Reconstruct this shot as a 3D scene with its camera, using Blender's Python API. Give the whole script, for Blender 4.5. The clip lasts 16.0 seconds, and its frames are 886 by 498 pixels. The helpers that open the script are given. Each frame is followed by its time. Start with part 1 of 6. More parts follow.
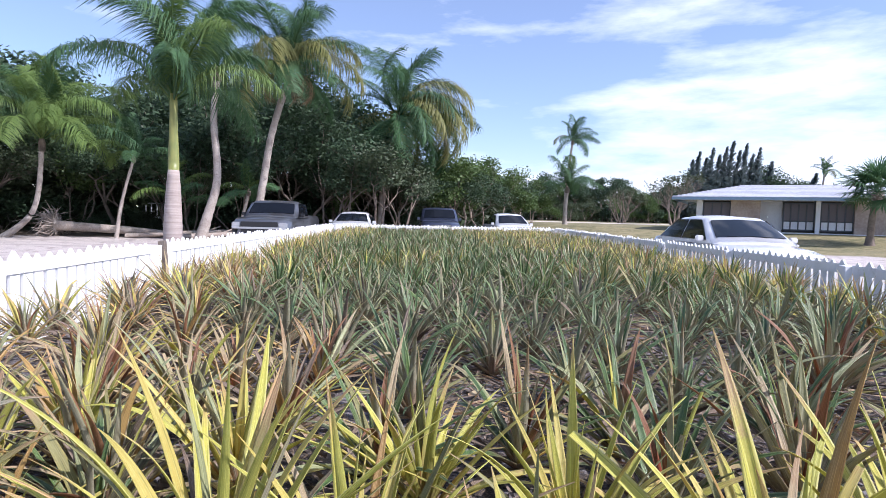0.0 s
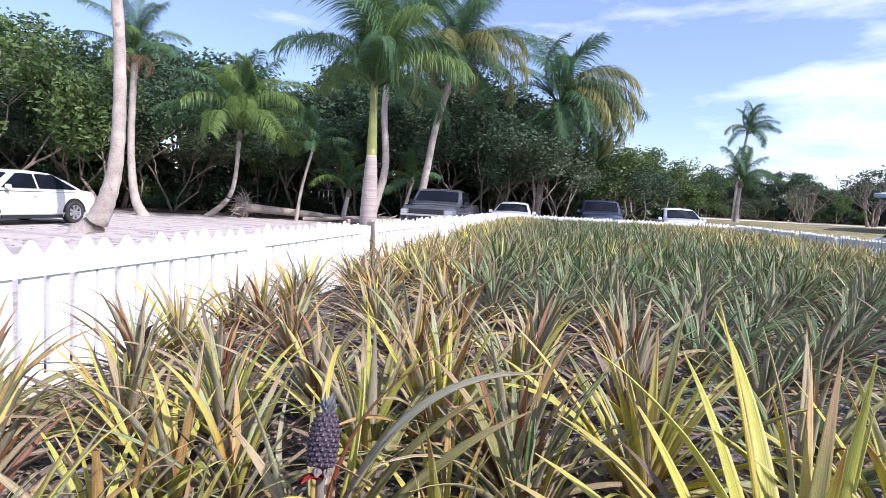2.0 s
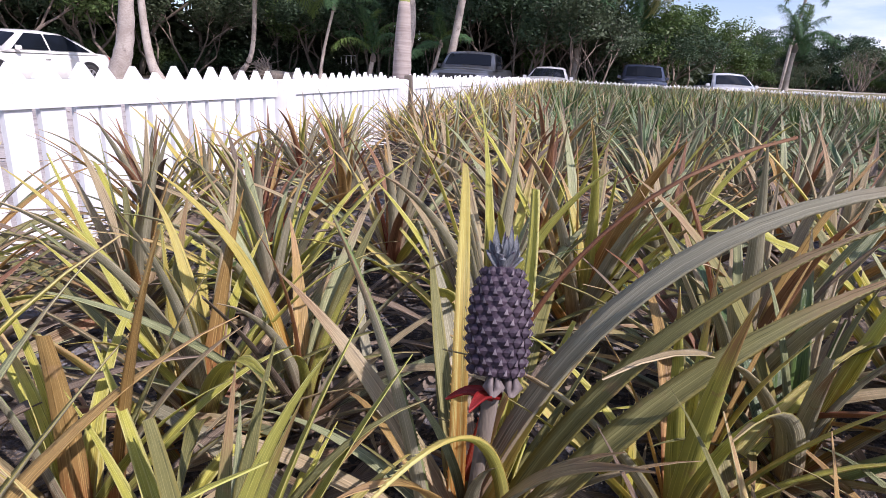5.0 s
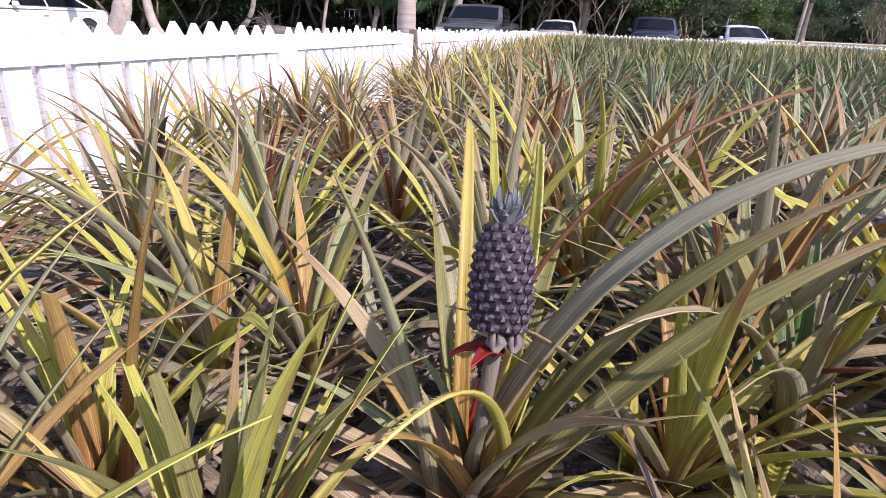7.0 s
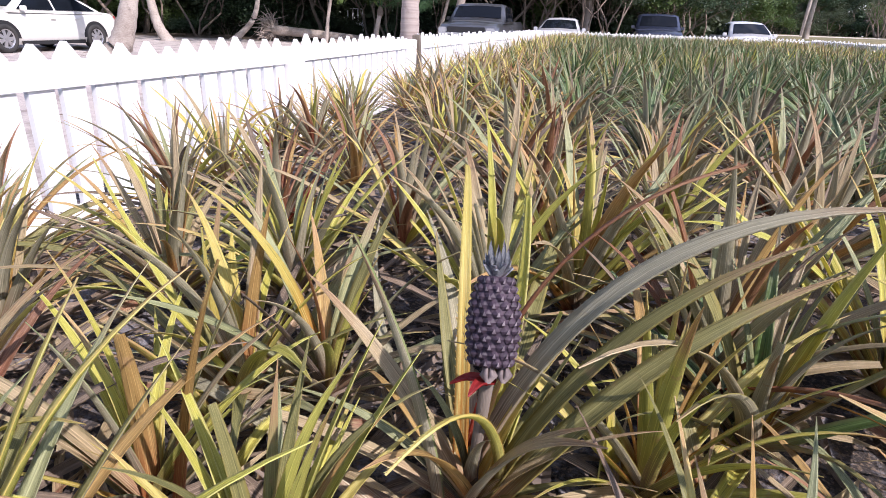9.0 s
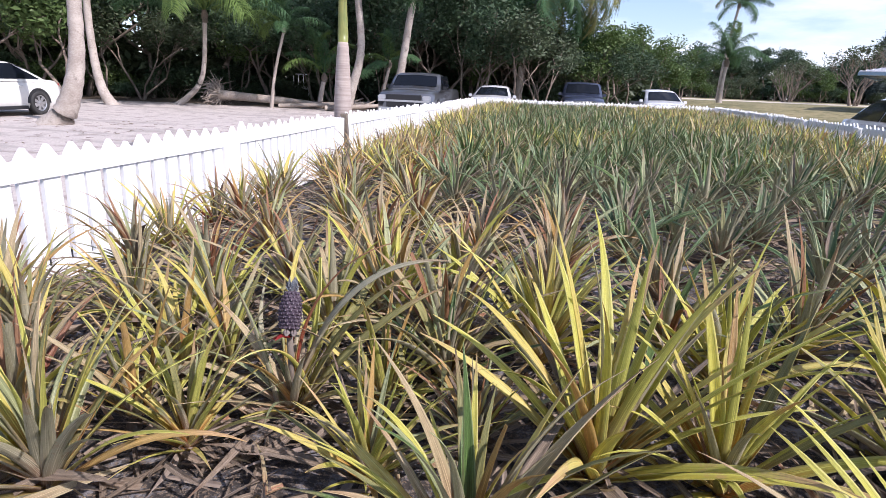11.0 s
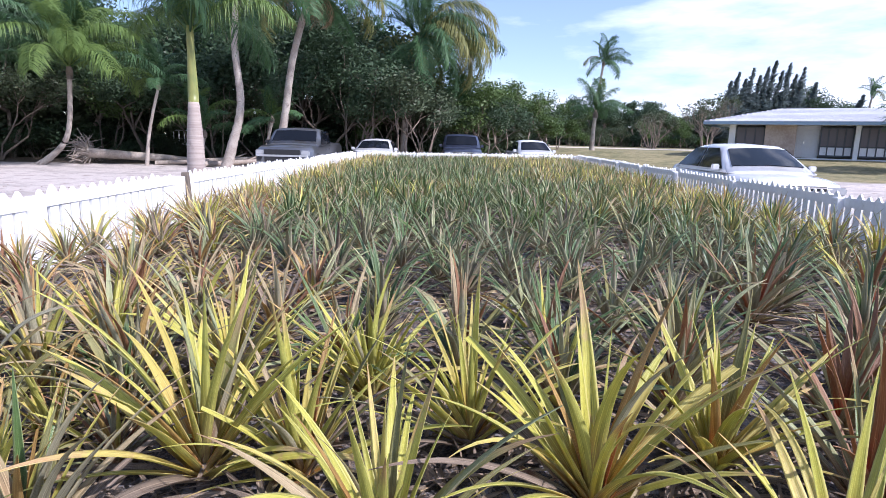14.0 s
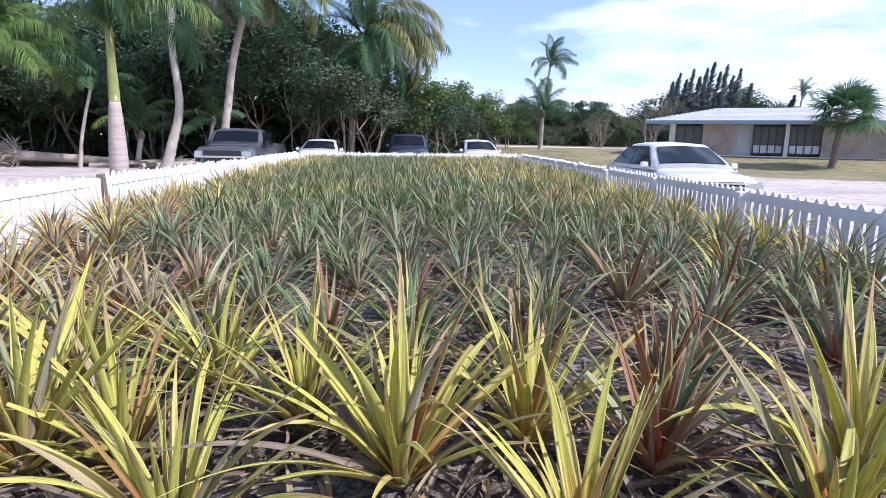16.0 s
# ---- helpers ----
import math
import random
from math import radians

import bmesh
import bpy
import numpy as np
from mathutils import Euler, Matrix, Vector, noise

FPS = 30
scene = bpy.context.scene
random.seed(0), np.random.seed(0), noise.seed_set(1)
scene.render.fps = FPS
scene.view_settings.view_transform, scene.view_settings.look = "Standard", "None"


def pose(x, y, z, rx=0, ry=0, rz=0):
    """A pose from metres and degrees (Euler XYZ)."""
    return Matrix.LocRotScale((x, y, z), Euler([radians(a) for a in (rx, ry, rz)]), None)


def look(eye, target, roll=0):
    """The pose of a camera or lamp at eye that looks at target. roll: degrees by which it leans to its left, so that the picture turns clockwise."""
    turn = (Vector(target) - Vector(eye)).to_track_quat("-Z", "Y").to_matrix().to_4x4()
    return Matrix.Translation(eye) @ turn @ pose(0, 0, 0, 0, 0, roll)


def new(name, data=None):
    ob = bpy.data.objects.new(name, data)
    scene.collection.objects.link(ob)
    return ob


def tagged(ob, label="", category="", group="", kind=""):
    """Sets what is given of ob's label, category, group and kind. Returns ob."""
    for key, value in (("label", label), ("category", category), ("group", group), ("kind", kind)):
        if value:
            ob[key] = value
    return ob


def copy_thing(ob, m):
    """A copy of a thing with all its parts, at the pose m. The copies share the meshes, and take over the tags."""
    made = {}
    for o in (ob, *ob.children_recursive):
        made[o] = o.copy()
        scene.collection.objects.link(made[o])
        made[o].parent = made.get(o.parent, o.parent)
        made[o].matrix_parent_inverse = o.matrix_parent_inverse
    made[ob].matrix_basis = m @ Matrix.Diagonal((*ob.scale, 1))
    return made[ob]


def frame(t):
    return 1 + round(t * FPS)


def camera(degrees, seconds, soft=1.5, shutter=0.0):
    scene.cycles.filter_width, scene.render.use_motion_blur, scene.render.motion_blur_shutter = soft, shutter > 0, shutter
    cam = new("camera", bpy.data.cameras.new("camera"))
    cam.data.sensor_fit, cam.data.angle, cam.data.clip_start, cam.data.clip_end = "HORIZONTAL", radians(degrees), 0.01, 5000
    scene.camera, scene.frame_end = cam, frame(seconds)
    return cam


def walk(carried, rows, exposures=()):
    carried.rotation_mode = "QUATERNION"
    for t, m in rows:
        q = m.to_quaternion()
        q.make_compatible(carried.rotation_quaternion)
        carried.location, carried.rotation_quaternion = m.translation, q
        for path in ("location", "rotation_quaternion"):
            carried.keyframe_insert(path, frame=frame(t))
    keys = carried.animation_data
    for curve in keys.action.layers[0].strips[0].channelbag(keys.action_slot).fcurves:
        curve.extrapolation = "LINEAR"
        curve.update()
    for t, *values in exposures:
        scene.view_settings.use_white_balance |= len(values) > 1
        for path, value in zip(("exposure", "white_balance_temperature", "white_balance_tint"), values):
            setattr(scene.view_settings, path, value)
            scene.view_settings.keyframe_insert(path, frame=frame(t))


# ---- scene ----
# camera
cam = camera(75.0, 16.0, soft=0.75)
PATH = [
    (0, (-0.55, 0.382, 1.256), (-0.525, 2.379, 1.144), 1.5),
    (0.5, (-0.706, 0.432, 1.252), (-0.713, 2.429, 1.138), 1.7),
    (1, (-0.912, 0.471, 1.23), (-0.996, 2.466, 1.113), 2.0),
    (1.5, (-1.038, 0.466, 1.205), (-1.277, 2.447, 1.072), 2.5),
    (2, (-1.181, 0.524, 1.171), (-1.643, 2.463, 1.012), 3.0),
    (2.5, (-1.339, 0.55, 1.134), (-1.865, 2.468, 0.92), 3.2),
    (3, (-1.431, 0.623, 1.098), (-1.959, 2.532, 0.816), 3.2),
    (3.5, (-1.466, 0.731, 1.057), (-1.988, 2.628, 0.699), 3.1),
    (4, (-1.463, 0.829, 1.023), (-1.977, 2.709, 0.573), 3.0),
    (4.5, (-1.47, 0.895, 1.0), (-1.977, 2.759, 0.481), 3.0),
    (5, (-1.481, 0.926, 0.976), (-1.981, 2.771, 0.389), 3.0),
    (5.2, (-1.484, 0.928, 0.972), (-1.98, 2.766, 0.36), 3.1),
    (7.5, (-1.477, 0.932, 0.973), (-1.986, 2.723, 0.243), 2.4),
    (8, (-1.475, 0.944, 0.97), (-1.994, 2.73, 0.233), 2.0),
    (8.2, (-1.474, 0.941, 0.972), (-1.994, 2.725, 0.231), 2.0),
    (10.3, (-1.248, 0.481, 1.253), (-1.716, 2.318, 0.615), 3.1),
    (10.5, (-1.161, 0.395, 1.269), (-1.601, 2.248, 0.659), 2.9),
    (11, (-1.015, 0.275, 1.267), (-1.389, 2.163, 0.723), 2.4),
    (11.5, (-0.863, 0.223, 1.305), (-1.143, 2.145, 0.827), 1.9),
    (12, (-0.726, 0.208, 1.341), (-0.918, 2.152, 0.911), 1.6),
    (12.5, (-0.608, 0.155, 1.319), (-0.728, 2.112, 0.925), 1.4),
    (13, (-0.464, 0.09, 1.359), (-0.547, 2.052, 0.983), 1.3),
    (13.5, (-0.38, 0.042, 1.351), (-0.451, 2.006, 0.981), 1.3),
    (14, (-0.304, 0.052, 1.34), (-0.366, 2.017, 0.972), 1.4),
    (14.5, (-0.202, 0.101, 1.334), (-0.242, 2.066, 0.965), 1.3),
    (15, (-0.109, 0.084, 1.327), (-0.088, 2.05, 0.961), 1.2),
    (15.5, (-0.04, 0.048, 1.346), (0.037, 2.012, 0.98), 1.1),
    (16, (0.037, -0.023, 1.343), (0.126, 1.941, 0.978), 1.1),
]
walk(cam, [(t, look(eye, target, roll)) for t, eye, target, roll in PATH], exposures=[(0.0, 0.36, 5700, 22), (1.5, 0.46, 5800, 22), (2.4, 0.26, 5700, 24), (3.3, -0.34, 5600, 26), (4.2, -0.26, 5750, 27), (5.2, 0.13, 5950, 28), (8.0, 0.31, 6050, 27), (10.8, 0.29, 5950, 23), (12.0, 0.24, 5700, 21), (13.0, 0.41, 5650, 23), (16.0, 0.41, 5600, 23)])

# ---- world, sun and light ----
SUN_DIR = Vector((0.92, -0.42, 0.98)).normalized()
world = bpy.data.worlds.new("world")
scene.world = world
world.use_nodes = True
wn, wl = world.node_tree.nodes, world.node_tree.links
bg = wn["Background"]
sky = wn.new("ShaderNodeTexSky")
sky.sky_type = 'NISHITA'
sky.sun_disc = False
sky.sun_elevation = math.asin(SUN_DIR.z)
sky.sun_rotation = math.atan2(SUN_DIR.x, SUN_DIR.y)
sky.dust_density, sky.ozone_density, sky.air_density = 0.3, 2.4, 1.0
coord = wn.new("ShaderNodeTexCoord")
squash = wn.new("ShaderNodeMapping")
squash.inputs["Scale"].default_value = (1.6, 1.6, 6.5)
squash.inputs["Location"].default_value = (1.3, 0.4, 0.2)
cloud = wn.new("ShaderNodeTexNoise")
cloud.inputs["Scale"].default_value = 1.7
cloud.inputs["Detail"].default_value = 7
cloud.inputs["Roughness"].default_value = 0.56
cover = wn.new("ShaderNodeMapRange")
cover.inputs["From Min"].default_value, cover.inputs["From Max"].default_value = 0.50, 0.73
cover.inputs["To Min"].default_value, cover.inputs["To Max"].default_value = 0.10, 0.88
mixw = wn.new("ShaderNodeMix")
mixw.data_type = 'RGBA'
mixw.inputs["B"].default_value = (8.6, 8.9, 9.4, 1)
wl.new(coord.outputs["Generated"], squash.inputs["Vector"])
wl.new(squash.outputs["Vector"], cloud.inputs["Vector"])
parts_of = wn.new("ShaderNodeSeparateXYZ")
wl.new(coord.outputs["Generated"], parts_of.inputs[0])
drift = wn.new("ShaderNodeMath")
drift.operation = 'MULTIPLY_ADD'
drift.inputs[1].default_value = 0.11
wl.new(parts_of.outputs["X"], drift.inputs[0])
wl.new(cloud.outputs["Fac"], drift.inputs[2])
wl.new(drift.outputs[0], cover.inputs["Value"])
wl.new(cover.outputs["Result"], mixw.inputs["Factor"])
wl.new(sky.outputs["Color"], mixw.inputs["A"])
wl.new(mixw.outputs["Result"], bg.inputs["Color"])
bg.inputs["Strength"].default_value = 0.135
sun = new("sun", bpy.data.lights.new("sun", 'SUN'))
sun.data.energy, sun.data.angle, sun.data.color = 5.0, radians(0.6), (1.0, 0.94, 0.84)
sun.matrix_world = look(SUN_DIR * 60, (0, 0, 0))


# ---- materials ----
def nodes_of(name):
    m = bpy.data.materials.new(name)
    m.use_nodes = True
    t = m.node_tree
    return m, t.nodes, t.links, t.nodes["Principled BSDF"]


def mixc(n, l, a, b, fac):
    x = n.new("ShaderNodeMix")
    x.data_type = 'RGBA'
    for sock, v in ((x.inputs["A"], a), (x.inputs["B"], b), (x.inputs["Factor"], fac)):
        if hasattr(v, "links"):
            l.new(v, sock)
        else:
            sock.default_value = v if isinstance(v, float) else (*v[:3], 1)
    return x.outputs["Result"]


def rng(n, l, v, a, b, lo=0.0, hi=1.0):
    x = n.new("ShaderNodeMapRange")
    x.interpolation_type = 'SMOOTHSTEP'
    l.new(v, x.inputs["Value"])
    for k, q in (("From Min", a), ("From Max", b), ("To Min", lo), ("To Max", hi)):
        x.inputs[k].default_value = q
    return x.outputs["Result"]


def mth(n, l, op, a, b=0.0):
    x = n.new("ShaderNodeMath")
    x.operation = op
    for sock, v in ((x.inputs[0], a), (x.inputs[1], b)):
        if hasattr(v, "links"):
            l.new(v, sock)
        else:
            sock.default_value = v
    return x.outputs[0]


def noise_of(n, l, scale, detail=4.0, rough=0.6, coords="Object", stretch=None, worldly=False):
    x = n.new("ShaderNodeTexNoise")
    x.inputs["Scale"].default_value = scale
    x.inputs["Detail"].default_value = detail
    x.inputs["Roughness"].default_value = rough
    if worldly:
        g = n.new("ShaderNodeNewGeometry").outputs["Position"]
    else:
        g = n.new("ShaderNodeTexCoord").outputs[coords]
    if stretch:
        mp = n.new("ShaderNodeMapping")
        mp.inputs["Scale"].default_value = stretch
        l.new(g, mp.inputs["Vector"])
        g = mp.outputs["Vector"]
    l.new(g, x.inputs["Vector"])
    return x.outputs["Fac"]


def bump_to(n, l, bsdf, h, strength, dist):
    b = n.new("ShaderNodeBump")
    b.inputs["Strength"].default_value = strength
    b.inputs["Distance"].default_value = dist
    l.new(h, b.inputs["Height"])
    l.new(b.outputs["Normal"], bsdf.inputs["Normal"])


def surface(name, c1, c2, fine=40.0, coarse=2.5, rough=0.7, metal=0.0, bump=0.2, dist=0.004, stain=None, stretch=None, coat=0.0, worldly=False):
    """A surface with grain and patches: two colours, and stains of a third where given."""
    m, n, l, p = nodes_of(name)
    f = noise_of(n, l, fine, 5, 0.65, stretch=stretch, worldly=worldly)
    c = noise_of(n, l, coarse, 4, 0.6, worldly=worldly)
    col = mixc(n, l, c1, c2, rng(n, l, mth(n, l, 'ADD', mth(n, l, 'MULTIPLY', f, 0.5), mth(n, l, 'MULTIPLY', c, 0.5)), 0.35, 0.65))
    if stain:
        s = noise_of(n, l, coarse * 2.3, 6, 0.7, worldly=worldly)
        col = mixc(n, l, col, stain, rng(n, l, s, 0.55, 0.72, 0.0, 0.8))
    l.new(col, p.inputs["Base Color"])
    p.inputs["Metallic"].default_value = metal
    l.new(rng(n, l, f, 0.3, 0.7, max(0.02, rough - 0.1), min(1, rough + 0.1)), p.inputs["Roughness"])
    if coat:
        p.inputs["Coat Weight"].default_value = coat
        p.inputs["Coat Roughness"].default_value = 0.06
    if bump:
        bump_to(n, l, p, f, bump, dist)
    return m


def leafy(name, c1, c2, tip=None, base=None, rough=0.45, through_light=0.3, fine=60.0, streak=True, edge=None):
    """Leaf material: colour differs leaf by leaf; dry tips and a base tint run along the leaf's UV."""
    m, n, l, p = nodes_of(name)
    info, geo = n.new("ShaderNodeObjectInfo"), n.new("ShaderNodeNewGeometry")
    r = mth(n, l, 'FRACT', mth(n, l, 'ADD', info.outputs["Random"], geo.outputs["Random Per Island"]))
    f = noise_of(n, l, fine, 3, 0.6)
    col = mixc(n, l, c1, c2, mth(n, l, 'MULTIPLY', mth(n, l, 'ADD', r, f), 0.55))
    sep = n.new("ShaderNodeSeparateXYZ")
    l.new(n.new("ShaderNodeUVMap").outputs["UV"], sep.inputs[0])
    u, v = sep.outputs["X"], sep.outputs["Y"]
    if base:
        col = mixc(n, l, base, col, rng(n, l, mth(n, l, 'ADD', u, mth(n, l, 'MULTIPLY', r, 0.3)), 0.15, 0.6))
    # pale leaf margin; its colour also carries the highlight on lit edges
    if edge:
        side = mth(n, l, 'ABSOLUTE', mth(n, l, 'SUBTRACT', v, 0.5))
        col = mixc(n, l, col, edge, rng(n, l, side, 0.28, 0.5, 0.0, 0.75))
    if tip:
        col = mixc(n, l, col, tip, rng(n, l, mth(n, l, 'ADD', u, mth(n, l, 'MULTIPLY', mth(n, l, 'SUBTRACT', r, 0.6), 0.5)), 0.8, 1.0))
        blot = noise_of(n, l, 9.0, 4, 0.7)
        col = mixc(n, l, col, tip, rng(n, l, mth(n, l, 'ADD', blot, mth(n, l, 'MULTIPLY', r, 0.12)), 0.66, 0.78, 0.0, 0.7))
    if streak:
        # pale lengthwise streaks, with highlights along the blade put into the colour
        pale_streak = noise_of(n, l, 1.0, 3, 0.6, coords="UV", stretch=(1.6, 20, 1))
        col = mixc(n, l, col, [min(0.85, 0.04 + 1.38 * q) for q in c2], rng(n, l, pale_streak, 0.50, 0.64, 0.0, 0.75))
        dim = noise_of(n, l, 1.0, 3, 0.6, coords="UV", stretch=(3.5, 7, 1))
        col = mixc(n, l, col, [0.55 * q for q in c1], rng(n, l, dim, 0.54, 0.68, 0.0, 0.75))
    l.new(col, p.inputs["Base Color"])
    p.inputs["Roughness"].default_value = rough
    if streak:
        w = noise_of(n, l, 1.0, 2, 0.5, coords="UV", stretch=(3, 40, 1))
        bump_to(n, l, p, w, 0.45, 0.003)
        p.inputs["Specular IOR Level"].default_value = 0.5
    else:
        p.inputs["Specular IOR Level"].default_value = 0.22
    tr = n.new("ShaderNodeBsdfTranslucent")
    l.new(col, tr.inputs["Color"])
    mx = n.new("ShaderNodeMixShader")
    mx.inputs["Fac"].default_value = through_light
    out = n["Material Output"]
    l.new(p.outputs[0], mx.inputs[1])
    l.new(tr.outputs[0], mx.inputs[2])
    l.new(mx.outputs[0], out.inputs["Surface"])
    return m


def plain(name, c, rough=0.5, metal=0.0, coat=0.0):
    m, n, l, p = nodes_of(name)
    f = noise_of(n, l, 6.0, 5, 0.6)
    l.new(mixc(n, l, [v * 0.88 for v in c], [min(1, v * 1.08) for v in c], f), p.inputs["Base Color"])
    p.inputs["Roughness"].default_value, p.inputs["Metallic"].default_value = rough, metal
    if coat:
        p.inputs["Coat Weight"].default_value, p.inputs["Coat Roughness"].default_value = coat, 0.05
    return m


DRY = (0.42, 0.27, 0.14)
M = {
    "green": leafy("leaf_green", (0.036, 0.076, 0.020), (0.112, 0.185, 0.042), (0.30, 0.22, 0.11), (0.21, 0.13, 0.09), edge=(0.34, 0.37, 0.17), rough=0.33, through_light=0.13),
    "pale": leafy("leaf_pale", (0.18, 0.21, 0.095), (0.40, 0.41, 0.20), (0.36, 0.27, 0.16), (0.24, 0.19, 0.13), rough=0.42, through_light=0.16),
    "blue": leafy("leaf_blue_green", (0.028, 0.062, 0.022), (0.104, 0.168, 0.054), (0.26, 0.20, 0.12), (0.10, 0.085, 0.05), edge=(0.36, 0.42, 0.20), rough=0.36, through_light=0.16),
    "lime": leafy("leaf_lime", (0.40, 0.40, 0.060), (0.76, 0.68, 0.13), (0.66, 0.44, 0.22), (0.50, 0.22, 0.05), through_light=0.36, edge=(0.76, 0.70, 0.28)),
    "yellow": leafy("leaf_yellow", (0.66, 0.53, 0.11), (0.84, 0.70, 0.23), (0.70, 0.46, 0.24), (0.60, 0.24, 0.05), through_light=0.42),
    "tan": leafy("leaf_tan", (0.31, 0.23, 0.125), (0.54, 0.43, 0.245), DRY, (0.38, 0.17, 0.10), through_light=0.3, edge=(0.52, 0.44, 0.24)),
    "olive": leafy("leaf_olive", (0.15, 0.16, 0.060), (0.32, 0.295, 0.105), DRY, (0.36, 0.13, 0.06), edge=(0.38, 0.32, 0.09)),
    "orange": leafy("leaf_orange", (0.40, 0.22, 0.07), (0.60, 0.42, 0.15), (0.62, 0.40, 0.20), (0.50, 0.16, 0.06), through_light=0.36),
    "red": leafy("leaf_red", (0.27, 0.11, 0.06), (0.40, 0.22, 0.11), (0.45, 0.24, 0.12), (0.40, 0.05, 0.03), through_light=0.4),
    "dry": leafy("leaf_dry", (0.10, 0.072, 0.050), (0.29, 0.22, 0.155), (0.17, 0.11, 0.07), rough=0.8, through_light=0.15),
    "silver": leafy("leaf_underside", (0.31, 0.29, 0.18), (0.50, 0.46, 0.31), (0.42, 0.27, 0.15), (0.36, 0.21, 0.13), rough=0.6, through_light=0.25),
    "lime_under": leafy("lime_underside", (0.40, 0.43, 0.09), (0.60, 0.57, 0.14), (0.50, 0.33, 0.15), (0.42, 0.30, 0.14), rough=0.55, through_light=0.4),
    "palm": leafy("palm_frond", (0.045, 0.115, 0.052), (0.115, 0.20, 0.085), None, None, through_light=0.3, streak=False),
    "palm_bright": leafy("palm_frond_bright", (0.11, 0.19, 0.05), (0.20, 0.28, 0.08), None, None, through_light=0.35, streak=False),
    "palm_yellow": leafy("palm_frond_yellowing", (0.15, 0.18, 0.055), (0.30, 0.28, 0.10), None, None, through_light=0.3, streak=False),
    "palm_dead": leafy("palm_frond_dead", (0.22, 0.14, 0.08), (0.34, 0.24, 0.14), None, None, rough=0.8, through_light=0.15, streak=False),
    "wood_leaf": leafy("tree_leaf", (0.034, 0.064, 0.035), (0.078, 0.120, 0.062), None, None, through_light=0.2, streak=False, fine=3.0),
    "wood_leaf_b": leafy("tree_leaf_light", (0.065, 0.12, 0.035), (0.135, 0.19, 0.065), None, None, through_light=0.25, streak=False, fine=3.0),
    "wood_leaf_c": leafy("tree_leaf_grey", (0.042, 0.066, 0.034), (0.098, 0.122, 0.064), None, None, through_light=0.2, streak=False, fine=3.0),
    "needle": leafy("needle", (0.075, 0.105, 0.105), (0.14, 0.175, 0.17), None, None, through_light=0.15, streak=False, fine=3.0),
    "twig": surface("twig_bark", (0.13, 0.10, 0.08), (0.28, 0.22, 0.17), 30, 3, 0.9, bump=0.5),
    "bark": surface("bark", (0.11, 0.085, 0.065), (0.24, 0.20, 0.16), 26, 3, 0.9, bump=0.7, dist=0.01, stretch=(1, 1, 0.25)),
    "palm_trunk": surface("palm_trunk", (0.30, 0.25, 0.21), (0.50, 0.44, 0.38), 22, 2.2, 0.9, bump=0.6, dist=0.01, stain=(0.16, 0.13, 0.11), stretch=(1, 1, 2.0)),
    "royal_trunk": surface("royal_trunk", (0.30, 0.24, 0.21), (0.50, 0.42, 0.37), 5, 2.0, 0.85, bump=0.6, dist=0.012, stain=(0.26, 0.21, 0.18), stretch=(0.25, 0.25, 6.0)),
    "shaft": surface("crownshaft", (0.16, 0.20, 0.055), (0.31, 0.30, 0.085), 14, 1.6, 0.45, bump=0.15, stretch=(1, 1, 0.15)),
    "log": surface("weathered_log", (0.26, 0.21, 0.17), (0.44, 0.38, 0.32), 18, 2, 0.9, bump=0.7, dist=0.012, stain=(0.14, 0.11, 0.09)),
    "fence": surface("fence_paint", (0.80, 0.79, 0.77), (0.87, 0.86, 0.85), 35, 3, 0.6, bump=0.25, dist=0.002, stain=(0.60, 0.58, 0.54), stretch=(1, 1, 0.3)),
    "white_car": plain("white_car_paint", (0.69, 0.69, 0.69), 0.25, 0.0, 0.7),
    "cream_car": plain("cream_car_paint", (0.78, 0.76, 0.70), 0.25, 0.0, 0.7),
    "grey_car": plain("grey_car_paint", (0.15, 0.155, 0.17), 0.28, 0.6, 0.7),
    "navy_car": plain("navy_car_paint", (0.04, 0.05, 0.09), 0.3, 0.3, 0.8),
    "chrome": plain("chrome", (0.72, 0.73, 0.75), 0.12, 1.0),
    "black": plain("black_plastic", (0.02, 0.02, 0.021), 0.5),
    "rubber": surface("rubber", (0.022, 0.022, 0.022), (0.05, 0.047, 0.043), 50, 4, 0.85),
    "lamp": plain("headlamp_lens", (0.42, 0.44, 0.46), 0.08, 0.3, 1.0),
    "rim": plain("wheel_rim", (0.55, 0.55, 0.56), 0.3, 0.8),
    "tail": plain("tail_lamp", (0.35, 0.02, 0.02), 0.2, 0.0, 0.6),
    "paper": plain("paper", (0.75, 0.75, 0.72), 0.8),
    "wall": surface("building_paint", (0.70, 0.71, 0.73), (0.79, 0.80, 0.81), 12, 1.2, 0.8, bump=0.15, stain=(0.6, 0.61, 0.62)),
    "stone": surface("stone_facing", (0.34, 0.27, 0.23), (0.50, 0.42, 0.36), 7, 1.1, 0.9, bump=0.5, dist=0.02, stain=(0.35, 0.30, 0.26)),
    "roof": surface("white_roof_tile", (0.54, 0.54, 0.56), (0.68, 0.68, 0.70), 9, 0.9, 0.8, bump=0.2, stain=(0.42, 0.42, 0.45)),
    "fascia": plain("blue_fascia", (0.27, 0.38, 0.49), 0.6),
    "frame": plain("window_frame", (0.70, 0.72, 0.74), 0.5),
    "dark_frame": plain("dark_window_frame", (0.075, 0.085, 0.10), 0.5),
    "drape": surface("drape", (0.035, 0.033, 0.035), (0.08, 0.075, 0.075), 14, 2, 0.9, stretch=(6, 6, 0.2)),
}
g, gn, gl, gp = nodes_of("car_glass")
